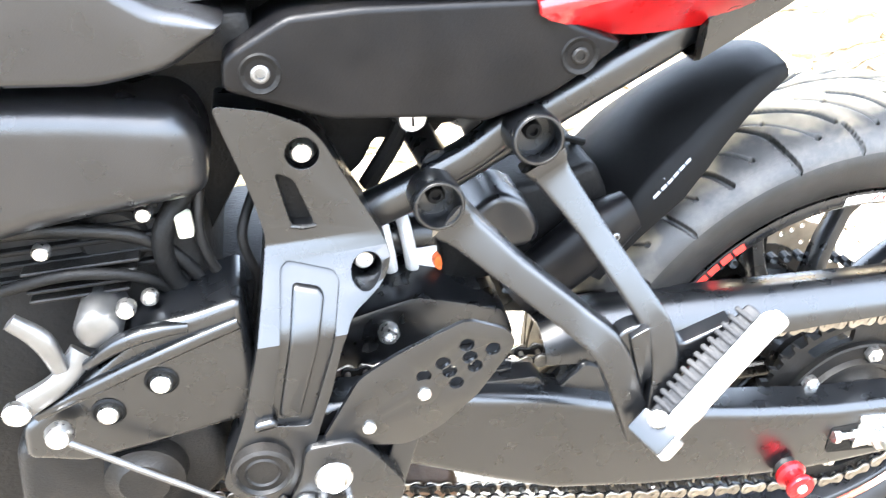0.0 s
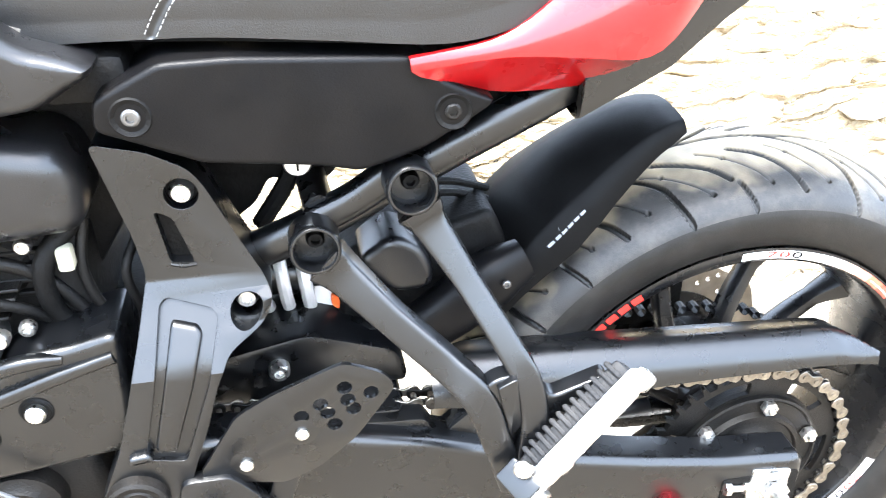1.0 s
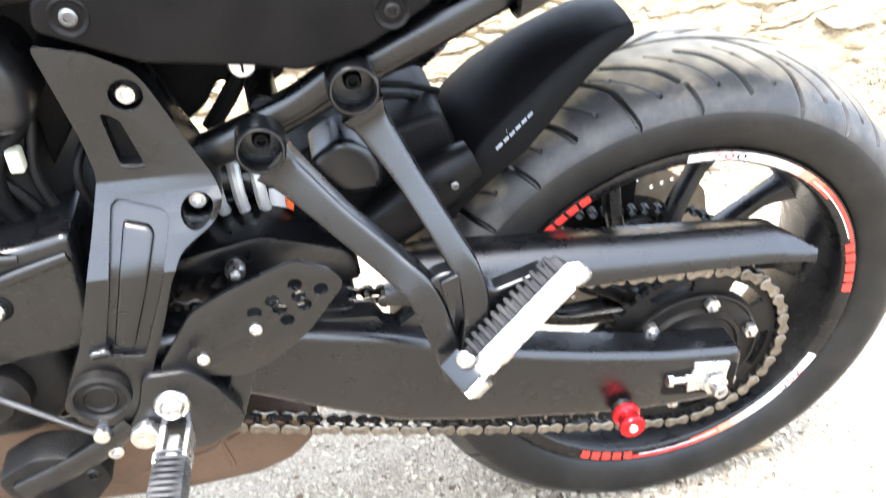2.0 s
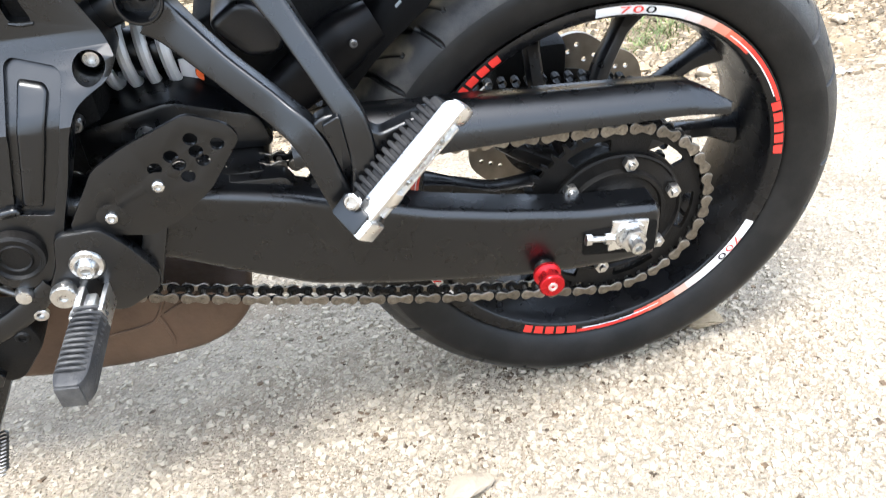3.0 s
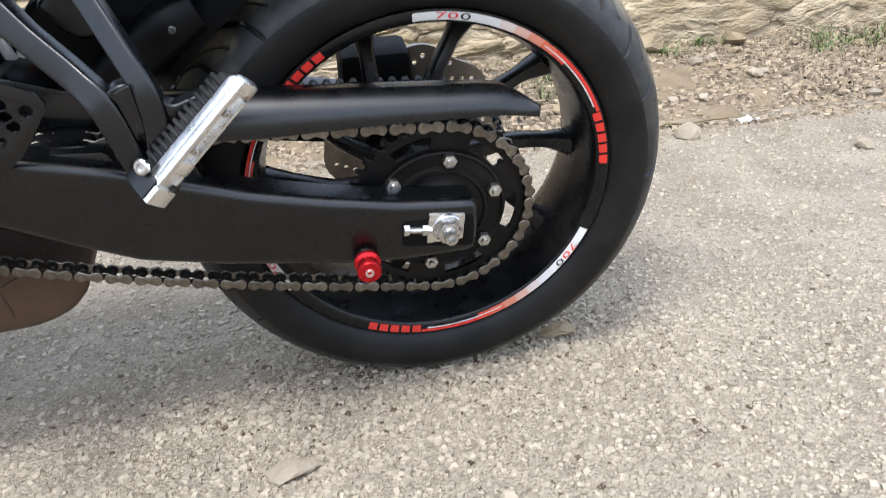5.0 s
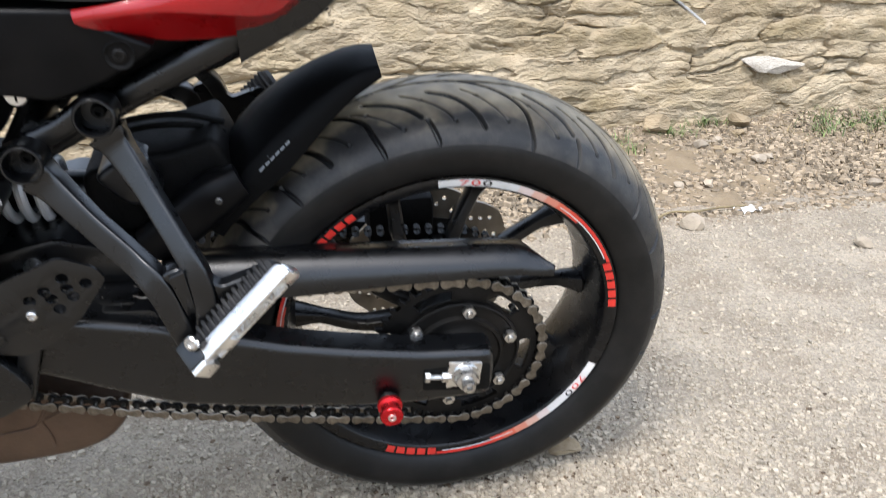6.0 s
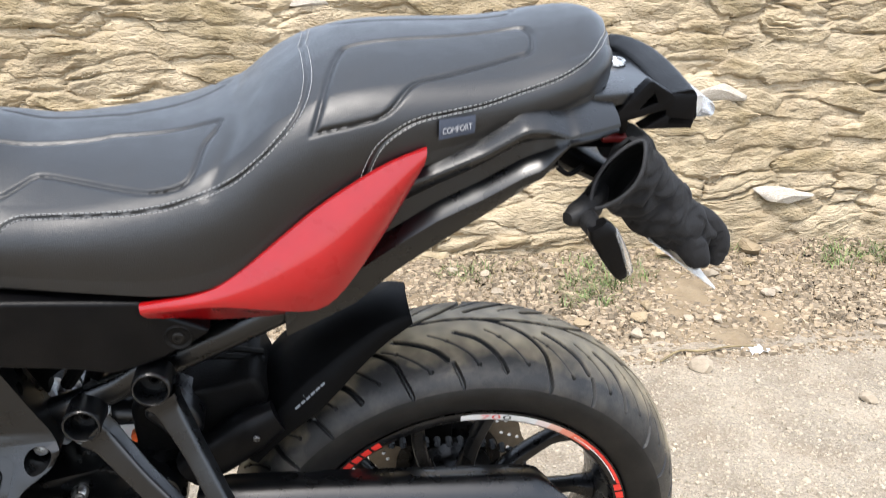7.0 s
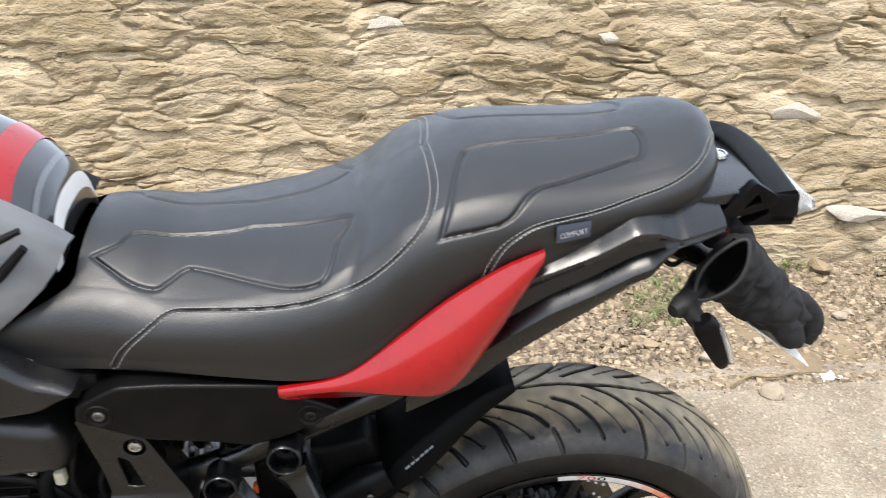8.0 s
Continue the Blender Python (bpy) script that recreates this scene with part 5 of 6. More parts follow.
part("reservoir", prism(rounded([(-0.392, 0.578), (-0.360, 0.600), (-0.335, 0.588), (-0.322, 0.560), (-0.326, 0.542), (-0.360, 0.540)], 0.012), -0.085, -0.03, 0.012, seg=4), PLASTIC_GREY, bike, "dark grey rounded reservoir")
part("side_reflector", lathe([(0, -0.052), (0.008, -0.051), (0.009, -0.048), (0.009, -0.04)], -0.4066, 0.518, 24), AMBER, bike, "small round amber reflector")
part("warning_label", box(-0.430, -0.395, -0.0425, -0.036, 0.506, 0.532, 0.001), WHITE_FILM, bike)
part("seat_lock", lathe([(0, -0.112), (0.010, -0.112), (0.0115, -0.110), (0.0115, -0.05)], -0.4336, 0.688, 24), ALU, bike, "round metal seat lock")
part("key_slot", box(-0.4346, -0.4326, -0.1128, -0.111, 0.682, 0.696, 0), DARK, bike)

fender = part("inner_fender", prism(rounded([(-0.41, 0.49), (-0.41, 0.568), (-0.365, 0.586), (-0.31, 0.588), (-0.262, 0.602), (-0.245, 0.56), (-0.29, 0.50)], 0.012), -0.055, 0.06, 0.010, seg=3), DARK, bike, "black inner mudguard ahead of the tyre")
for lift in (0.0, 0.012):
    part("brake_hose", tube([(-0.40, 0.02, 0.570 + lift), (-0.37, 0.0, 0.592 + lift), (-0.33, -0.01, 0.602 + lift), (-0.29, -0.01, 0.600 + lift), (-0.255, 0.0, 0.585 + lift)], 0.0038, 10, 6), DARK, fender)

# -- dark bulk below the seat, engine, covers --
part("battery_tray", prism([(-0.60, 0.80), (-0.30, 0.79), (-0.18, 0.83), (-0.05, 0.89), (-0.05, 0.92), (-0.60, 0.86)], -0.10, 0.10, 0.006), DARK, bike)
part("tray_floor", prism(rounded([(-0.46, 0.70), (-0.46, 0.79), (-0.27, 0.79), (-0.30, 0.715), (-0.36, 0.692)], 0.01), -0.085, 0.09, 0.006), DARK, bike)
part("inner_bulk", prism([(-0.97, 0.60), (-0.97, 0.82), (-0.50, 0.80), (-0.50, 0.72), (-0.56, 0.66), (-0.60, 0.60)], -0.082, 0.085, 0.006), DARK, bike)
part("lock_bracket", prism(rounded([(-0.455, 0.705), (-0.37, 0.705), (-0.375, 0.672), (-0.40, 0.664), (-0.445, 0.67)], 0.008), -0.075, -0.045, 0.003), DARK, bike)
# dark plate added to close the gap below the side panel
part("dark_filler_plate", prism(rounded([(-0.545, 0.660), (-0.545, 0.735), (-0.380, 0.735), (-0.385, 0.675), (-0.408, 0.647), (-0.433, 0.644), (-0.458, 0.652), (-0.472, 0.629), (-0.491, 0.615), (-0.492, 0.595), (-0.510, 0.592), (-0.530, 0.630)], 0.006), -0.055, -0.035, 0.004), DARK, bike)
part("link_rod", tube([(-0.47, -0.06, 0.612), (-0.445, -0.065, 0.65), (-0.425, -0.07, 0.69)], 0.008, 10, 3), DARK, bike)
engine = part("engine", box(-1.02, -0.60, -0.115, 0.115, 0.36, 0.66, 0.02), DARK, bike, "black engine block")
part("gearbox", box(-0.72, -0.50, -0.095, 0.10, 0.36, 0.56, 0.02), DARK, engine)
part("cylinder", box(-1.02, -0.64, -0.078, 0.09, 0.62, 0.79, 0.015), DARK, engine)
for k in range(5):
    part("cooling_fin", box(-1.0, -0.63, -0.122, 0.122, 0.60 + 0.012 * k, 0.604 + 0.012 * k, 0.001, 1), DARK, engine)
part("swingarm_boss", prism(rounded([(-0.53, 0.50), (-0.44, 0.518), (-0.36, 0.490), (-0.35, 0.452), (-0.40, 0.455), (-0.47, 0.445), (-0.53, 0.45)], 0.012), -0.100, 0.10, 0.008), SATIN, swing)
part("gusset", prism(rounded([(-0.402, 0.452), (-0.345, 0.448), (-0.332, 0.425), (-0.300, 0.452), (-0.262, 0.43), (-0.255, 0.40), (-0.30, 0.395), (-0.38, 0.42)], 0.006), -0.150, -0.128, 0.004), SATIN, swing)
bolt_head("boss_bolt", (-0.468, -0.099, 0.487), 0.0095, 0.012, STEEL, bike, socket=True)
bolt_head("boss_bolt", (-0.525, -0.099, 0.512), 0.0085, 0.012, STEEL, bike, socket=True)
part("rubber_block", box(-0.452, -0.375, -0.075, 0.03, 0.468, 0.500, 0.006), DARK, bike)
cover = [(-0.760, 0.50), (-0.731, 0.518), (-0.701, 0.539), (-0.665, 0.566), (-0.642, 0.577), (-0.618, 0.579), (-0.580, 0.588), (-0.580, 0.475), (-0.619, 0.470), (-0.668, 0.462), (-0.722, 0.456), (-0.765, 0.47)]
sc = part("sprocket_cover", pillow(cover, -0.170, -0.10, 0.008, 0.008, 5), SATIN, bike, "satin black sprocket cover with raised rib")
part("cover_rib", bar([(-0.745, -0.170, 0.512), (-0.690, -0.172, 0.535), (-0.64, -0.172, 0.553), (-0.585, -0.170, 0.568)], [0.004, 0.006, 0.006, 0.005], [0.004, 0.006, 0.006, 0.004], per=4), SATIN, sc)
part("cover_ridge", bar([(-0.700, -0.166, 0.548), (-0.672, -0.170, 0.566), (-0.645, -0.170, 0.572), (-0.622, -0.168, 0.570)], [0.004, 0.006, 0.006, 0.004], [0.004, 0.007, 0.007, 0.004], per=4), SATIN, sc)
for p in ((-0.650, 0.526), (-0.694, 0.505)):
    part("bolt_seat", lathe([(0.0, -0.1712), (0.010, -0.1712), (0.011, -0.1722), (0.013, -0.1705)], *p, 24), DARK, sc)
    bolt_head("cover_bolt", (p[0], -0.171, p[1]), 0.0078, 0.007, STEEL, sc, label="bright socket bolt")
bolt_head("case_bolt", (-0.662, -0.158, 0.590), 0.007, 0.010, STEEL, bike)
part("lower_case", join(prism(rounded([(-0.78, 0.47), (-0.62, 0.465), (-0.615, 0.40), (-0.66, 0.36), (-0.80, 0.36)], 0.02), -0.150, -0.09, 0.015, seg=3),
                        lathe([(0, -0.172), (0.020, -0.172), (0.024, -0.168), (0.032, -0.166), (0.034, -0.15)], -0.685, 0.425, 40)), CAST, bike, "black cast crankcase with round cap")
drum = part("gear_drum", lathe([(0, -0.120), (0.022, -0.120), (0.026, -0.116), (0.027, -0.08)], -0.668, 0.625, 40), DARK, bike, "black round engine cover")
for k in range(4):
    part("fin", box(-0.735, -0.662 + 0.004 * k, -0.135, -0.10, 0.588 + 0.008 * k, 0.591 + 0.008 * k, 0.001, 1), CAST, drum)
for pts, r, m in (([(-0.76, -0.130, 0.600), (-0.70, -0.140, 0.612), (-0.655, -0.135, 0.600), (-0.635, -0.12, 0.575)], 0.0045, DARK), ([(-0.76, -0.120, 0.645), (-0.69, -0.125, 0.640), (-0.64, -0.118, 0.618), (-0.61, -0.11, 0.57), (-0.60, -0.10, 0.52)], 0.006, CAST),
                  ([(-0.60, -0.105, 0.655), (-0.606, -0.115, 0.62), (-0.600, -0.115, 0.585), (-0.585, -0.105, 0.555)], 0.0045, CAST)):
    part("cable", tube(pts, r), m, bike)
for p in ((-0.648, -0.140, 0.585), (-0.712, -0.140, 0.636), (-0.640, -0.125, 0.648)):
    bolt_head("case_bolt", p, 0.0065, 0.008, STEEL, bike)
lever = part("gear_lever_joint", join(bar([(-0.702, -0.158, 0.556), (-0.722, -0.168, 0.538), (-0.748, -0.176, 0.528)], [0.010, 0.009, 0.010], [0.006, 0.006, 0.006], per=4),
                                      bar([(-0.738, -0.172, 0.600), (-0.722, -0.172, 0.580), (-0.716, -0.172, 0.552)], [0.006, 0.008, 0.006], [0.005, 0.006, 0.005], per=4)), SCREW, bike, "dull grey gear lever joint")
part("oil_cap", lathe([(0, -0.165), (0.010, -0.165), (0.015, -0.163), (0.0175, -0.158), (0.0175, -0.12)], -0.686, 0.574, 28), SCREW, lever, "dull grey round cap")
bolt_head("joint_bolt", (-0.752, -0.180, 0.527), 0.010, 0.008, STEEL, lever)
part("hose", tube([(-0.60, -0.10, 0.66), (-0.63, -0.125, 0.63), (-0.63, -0.12, 0.58), (-0.60, -0.11, 0.55)], 0.008), DARK, bike)
part("cable", tube([(-0.56, -0.09, 0.64), (-0.575, -0.115, 0.61), (-0.57, -0.11, 0.56), (-0.59, -0.10, 0.50)], 0.004), DARK, bike)
part("connector", box(-0.620, -0.608, -0.130, -0.116, 0.622, 0.642, 0.003), material("pale_connector", (0.38, 0.36, 0.27), 0.5), bike, "pale wiring connector")
# grey side covers ahead of the frame plate
lower = [(-0.90, 0.775), (-0.70, 0.750), (-0.655, 0.744), (-0.602, 0.733), (-0.590, 0.722), (-0.584, 0.700), (-0.588, 0.664), (-0.70, 0.655), (-0.90, 0.62)]
part("frame_cover", pillow(lower, -0.160, -0.085, 0.024, 0.030, 9), PLASTIC_GREY, bike, "dark grey frame side cover")
upper = [(-0.96, 0.90), (-0.70, 0.865), (-0.628, 0.828), (-0.597, 0.803), (-0.576, 0.798), (-0.552, 0.788), (-0.594, 0.763), (-0.64, 0.757), (-0.72, 0.765), (-0.96, 0.79)]
part("tank_side_cover", pillow(upper, -0.172, -0.10, 0.009, 0.010, 7, 1.6), PLASTIC_GREY, bike, "dark grey tank side cover")
part("filler_cover", box(-0.60, -0.54, -0.14, -0.09, 0.755, 0.79, 0.008), DARK, bike)
# tank: a rounded shell with painted bands, seen past the seat's nose
T_X = [-0.98, -0.89, -0.79, -0.70, -0.65, -0.619, -0.593, -0.578, -0.571]
T_Z = [1.02, 1.045, 1.042, 1.028, 1.008, 0.990, 0.968, 0.943, 0.905]
T_W = [0.15, 0.16, 0.15, 0.135, 0.122, 0.110, 0.095, 0.082, 0.070]
tx = np.r_[np.linspace(T_X[0], -0.66, 30), np.linspace(-0.656, T_X[-1], 60)]
tank_top, tank_wide = smooth_at(tx, T_X, T_Z), smooth_at(tx, T_X, T_W)


def tank_point(i, j, n=41, lift=0.0):
    x = tx[i]
    top, w = tank_top[i] + lift, tank_wide[i] + lift
    a = math.pi * j / (n - 1)
    c, s = math.cos(a), math.sin(a)
    return (x, -w * math.copysign(abs(c) ** 0.75, c), 0.82 + (top - 0.82) * abs(s) ** 0.6)


def tank_band(i0, i1, lift):
    return grid(i1 - i0 + 1, 41, lambda i, j: tank_point(i0 + i, j, lift=lift))


PAINT_GREY = material("grey_paint", (0.07, 0.074, 0.08), 0.3, vary=0.05, coat=0.8)
GLOSS_BLACK = material("gloss_black", (0.012, 0.012, 0.013), 0.2, vary=0.05, coat=0.8)
tank = part("fuel_tank", grid(90, 41, lambda i, j: tank_point(i, j)), GLOSS_BLACK, bike, "black fuel tank with red and white graphics", 60)


def band_at(x0, x1):
    i0, i1 = (int(np.argmin(abs(tx - x))) for x in (x0, x1))
    return tank_band(i0, max(i1, i0 + 1), 0.0012)


part("red_band", band_at(-0.634, -0.608), RED, tank)
part("grey_band", band_at(-0.592, -0.588), PAINT_GREY, tank)
part("white_band", band_at(-0.5785, -0.5735), WHITE_FILM, tank)
# shroud: a folded shell from the tank's flank down to the frame, its rear edge along the seat's nose
SH_X = [-0.553, -0.556, -0.566, -0.580, -0.597, -0.618, -0.640]
SH_Y = [-0.088, -0.104, -0.122, -0.136, -0.146, -0.153, -0.156]
SH_Z = [0.922, 0.921, 0.902, 0.886, 0.872, 0.856, 0.836]


def shroud_at(i, j):
    t = j / 24 * 6
    x, y, z = (float(np.interp(t, range(7), v)) for v in (SH_X, SH_Y, SH_Z))
    k = i / 24
    f = 1 - t / 6
    return (x - 0.36 * k, y - 0.030 * k + 0.008 * (1 - min(1, 12 * k)) ** 2, z + (0.055 * f - 0.02 * (1 - f)) * min(1, k * 5) ** 0.7 + 0.03 * k * f)


shb = grid(25, 25, shroud_at)
bmesh.ops.solidify(shb, geom=shb.faces[:], thickness=0.004)
shell = part("tank_shroud", shb, material("dark_grey_paint", (0.10, 0.104, 0.11), 0.36, spec=0.6, vary=0.08, bump=0.1, bump_scale=900), bike, "dark grey tank shroud with black slots", 40)
for z0, z1, w in ((0.907, 0.936, 0.006), (0.944, 0.955, 0.004)):
    part("slot_trim", bar([(-0.650, -0.142, z0 - 0.012), (-0.616, -0.137, z0), (-0.585, -0.126, z1)], [w, w, w * 0.7], [0.006, 0.006, 0.005], per=4), DARK, shell)
part("shroud_backing", prism([(-0.80, 0.80), (-0.64, 0.80), (-0.60, 0.86), (-0.575, 0.90), (-0.62, 0.93), (-0.80, 0.95)], -0.100, 0.100, 0.005), DARK, bike)

# -- exhaust box under the swingarm --
exhaust = part("exhaust_box", prism(rounded([(-0.408, 0.275), (-0.416, 0.244), (-0.440, 0.216), (-0.479, 0.199), (-0.563, 0.192), (-0.66, 0.197), (-0.76, 0.22), (-0.90, 0.27), (-0.90, 0.36), (-0.62, 0.33), (-0.50, 0.30)], 0.02), -0.10, 0.13, 0.026, seg=5), RUSTY, bike, "heat-browned steel exhaust box")
for seam in ([(-0.600, -0.1005, 0.236), (-0.568, -0.1012, 0.246), (-0.530, -0.1012, 0.252), (-0.515, -0.1012, 0.264), (-0.492, -0.1010, 0.31)], [(-0.515, -0.1012, 0.262), (-0.508, -0.1012, 0.230), (-0.512, -0.096, 0.204)], [(-0.508, -0.1012, 0.264), (-0.470, -0.1012, 0.283), (-0.44, -0.099, 0.288)]):
    part("weld_bead", bar(seam, [0.0022] * len(seam), [0.0016] * len(seam), per=6, n=8, power=2.0), RUSTY, exhaust)

# -- tail underside, indicator, plate, glove --
part("plate_hanger", join(bar([(0.055, -0.02, 0.905), (0.085, -0.02, 0.875), (0.150, -0.015, 0.835), (0.215, -0.012, 0.770)], [0.020, 0.018, 0.014, 0.010], [0.055, 0.045, 0.040, 0.035], per=5),
                          box(0.02, 0.15, -0.07, 0.07, 0.885, 0.925, 0.01), box(0.040, 0.075, -0.075, -0.055, 0.868, 0.89, 0.004)), PLASTIC, bike, "black number plate hanger")
part("hanger_wire", tube([(0.062, -0.085, 0.882), (0.080, -0.090, 0.868), (0.098, -0.082, 0.872)], 0.003), DARK, bike)
part("inner_red_lamp", box(0.118, 0.146, -0.078, -0.050, 0.896, 0.904, 0.003), material("dull_red_lens", (0.12, 0.009, 0.008), 0.3), bike, "small red reflector")
ind = part("indicator_stalk", bar([(0.118, -0.085, 0.842), (0.100, -0.115, 0.843), (0.080, -0.135, 0.843), (0.068, -0.142, 0.842)], [0.014, 0.014, 0.0125, 0.007], [0.012, 0.013, 0.012, 0.007], per=5, n=18, side=(0, 1, 0)), RUBBER, bike, "black rubber indicator stalk")
part("indicator_link", bar([(0.088, -0.135, 0.842), (0.089, -0.160, 0.842), (0.092, -0.172, 0.842)], [0.010, 0.009, 0.009], [0.010, 0.009, 0.009], per=3, side=(1, 0, 0)), RUBBER, ind)
part("indicator_body", bar([(0.088, -0.172, 0.851), (0.094, -0.173, 0.842), (0.106, -0.174, 0.820), (0.117, -0.174, 0.799), (0.122, -0.174, 0.790)], [0.010, 0.0140, 0.0120, 0.0085, 0.005], [0.009, 0.011, 0.010, 0.007, 0.004], per=6, n=16, power=3.4), PLASTIC, ind, "black slim indicator")
part("indicator_lens", bar([(0.106, -0.176, 0.846), (0.117, -0.177, 0.824), (0.126, -0.177, 0.803), (0.128, -0.176, 0.795)], [0.003, 0.004, 0.0035, 0.002], [0.008, 0.008, 0.006, 0.003], per=5, n=12, power=3), CLEAR, ind, "smoked clear lens")
plate = new("number_plate")
plate.matrix_world = STAND
tagged(plate, "white number plate hanging under the tail, half covered by a glove", "number plate")
pm = Matrix.Translation((0.255, 0.0, 0.728)) @ Matrix.Rotation(radians(37), 4, "Y")
pb = box(-0.085, 0.030, -0.085, 0.085, -0.001, 0.001, 0.0006, 1)
pb.transform(pm)
part("plate", pb, WHITE_FILM, plate)
for k in range(5):
    bb = box(-0.060, 0.010, -0.070 + 0.030 * k, -0.050 + 0.030 * k, -0.0022, -0.0012, 0)
    bb.transform(pm)
    part("character_bar", bb, DARK, plate)

glove = new("glove")
glove.matrix_world = STAND
tagged(glove, "black fabric riding glove draped over the number plate", "glove")


def tubes_from(path, hw, ht, n=28, caps=True, rough=0.004, seed=0.0, power=2.2):
    bm = sweep(curve_points(path, 14), resample(hw, 14 * (len(path) - 1) + 1), resample(ht, 14 * (len(path) - 1) + 1), n, power, caps)
    for v in bm.verts:
        q = v.co * 42 + Vector((seed, 0, 0))
        fold = (1 - abs(noise.noise(q * 1.3 + Vector((4, 4, 4))))) ** 6 * 0.9
        v.co += Vector((noise.noise(q), noise.noise(q + Vector((9, 0, 0))), noise.noise(q + Vector((0, 9, 0))))) * rough + Vector((0, 1, 0.4)) * rough * fold
    return bm


body = tubes_from([(0.119, -0.132, 0.884), (0.139, -0.104, 0.871), (0.166, -0.082, 0.846), (0.197, -0.070, 0.815), (0.230, -0.064, 0.786), (0.258, -0.062, 0.768)],
                  [0.042, 0.040, 0.037, 0.036, 0.032, 0.021], [0.017, 0.024, 0.033, 0.037, 0.034, 0.024], n=64, caps=False, seed=3, rough=0.0055)
bmesh.ops.holes_fill(body, edges=[e for e in body.edges if e.is_boundary and e.verts[0].co.x > 0.2], sides=0)
fingers = [tubes_from([(0.215, -0.080, 0.792), (0.234, -0.086, 0.772), (0.248, -0.087, 0.754), (0.252, -0.085, 0.744)], [0.017, 0.017, 0.014, 0.007], [0.016, 0.016, 0.014, 0.007], 18, True, 0.003, 5),
           tubes_from([(0.235, -0.060, 0.795), (0.262, -0.062, 0.786), (0.277, -0.065, 0.768), (0.281, -0.067, 0.748), (0.278, -0.068, 0.733)], [0.019, 0.018, 0.015, 0.013, 0.007], [0.018, 0.018, 0.015, 0.013, 0.007], 18, True, 0.003, 8),
           tubes_from([(0.225, -0.040, 0.790), (0.250, -0.036, 0.776), (0.272, -0.038, 0.758), (0.280, -0.040, 0.742)], [0.018, 0.018, 0.015, 0.008], [0.017, 0.017, 0.014, 0.008], 18, True, 0.003, 11),
           tubes_from([(0.130, -0.060, 0.890), (0.155, -0.050, 0.888), (0.176, -0.046, 0.872), (0.190, -0.046, 0.850)], [0.016, 0.018, 0.017, 0.012], [0.018, 0.019, 0.018, 0.012], 18, True, 0.003, 14)]
part("shell", body, FABRIC, glove, smooth=70)
for bm in fingers:
    part("finger", bm, FABRIC, glove, smooth=70)
part("lining", tubes_from([(0.121, -0.129, 0.883), (0.139, -0.104, 0.871), (0.164, -0.084, 0.848), (0.180, -0.076, 0.830)], [0.038, 0.036, 0.031, 0.020], [0.0135, 0.020, 0.026, 0.018], n=40, caps=False, rough=0.001), LINING, glove, "dark lining inside the open cuff", smooth=70)
way = (Vector((0.139, -0.104, 0.871)) - Vector((0.119, -0.132, 0.884))).normalized()
across = (Vector((0, 1, 0)) - way * way.y).normalized()
up = way.cross(across)
cuff = [Vector((0.119, -0.132, 0.884)) + up * (0.0415 * math.cos(a)) + across * (0.0165 * math.sin(a)) + Vector((0.002 * math.sin(3 * a), 0.002 * math.cos(2 * a), 0)) for a in np.linspace(0, 2 * math.pi, 48)]
part("cuff_edge", sweep(cuff, 0.0022, 0.0022, 8, 2.0, False), material("cuff_binding", (0.012, 0.012, 0.013), 0.7, vary=0.2, bump=0.4), glove, "rolled cuff edge", smooth=70)


# ---- loose things on the ground and the stones of the wall ----
rnd = random.Random(11)


def loose(seed, x, y, size, mat, label, flat=0.55, turn=0.0, name="stone", stretch=(1, 1)):
    bm = rubble(seed, flat)
    bm.transform(Matrix.Diagonal((size * stretch[0], size * stretch[1], size, 1)))
    low = min(v.co.z for v in bm.verts)
    bm.transform(Matrix.Translation((0, 0, -low - size * 0.04)))
    ob = new(name, mesh_of(name, bm, mat, 22))
    ob.matrix_world = pose(x, y, max(lie(x, y), lie(x, y) - 0.012 + 0.026 * min(max((y - 1.16) / 0.2, 0), 1)), 0, 0, turn)
    return tagged(ob, label, "stone")


loose(21, -0.205, -0.20, 0.066, PALE_STONE, "flat pale broken stone lying on the asphalt", 0.35, 20, stretch=(1.05, 0.8))
loose(22, 0.200, 0.045, 0.060, STONE, "tan pebble beside the rear tyre", 0.4, 10, stretch=(1.2, 0.8))
loose(23, 0.024, -0.315, 0.026, PALE_STONE, "small rounded pale pebble on the asphalt", 0.7, 0)
loose(24, 0.88, 1.03, 0.075, PALE_STONE, "rounded tan stone at the road's edge", 0.75, 0)
loose(25, 1.22, 0.77, 0.060, PALE_STONE, "small pale stone on the asphalt", 0.6, 40)
loose(26, 1.10, 1.80, 0.15, STONE, "tan block at the foot of the wall", 0.6, 5, stretch=(1.1, 0.7))
loose(27, 1.42, 1.80, 0.13, STONE, "angular brown block fallen from the wall", 0.6, 65, stretch=(1.2, 0.7))
spread = random.Random(4)
for k, (x, y, s) in enumerate([(1.27, 1.53, 0.060), (1.31, 1.45, 0.062), (1.07, 1.32, 0.055), (0.99, 1.35, 0.045), (1.24, 1.60, 0.040), (1.36, 1.48, 0.045), (0.85, 1.26, 0.05)]
                              + [(spread.uniform(-0.5, 2.2), 1.22 + 0.55 * spread.random(), 0.022 + 0.045 * spread.random() ** 2) for _ in range(75)]):
    tagged(loose(40 + k, x, y, s, PALE_STONE if k % 4 else STONE, "pale loose stone among the rubble of the verge", 0.62, 37 * k, stretch=(1.15, 0.85)), group="loose verge stones")

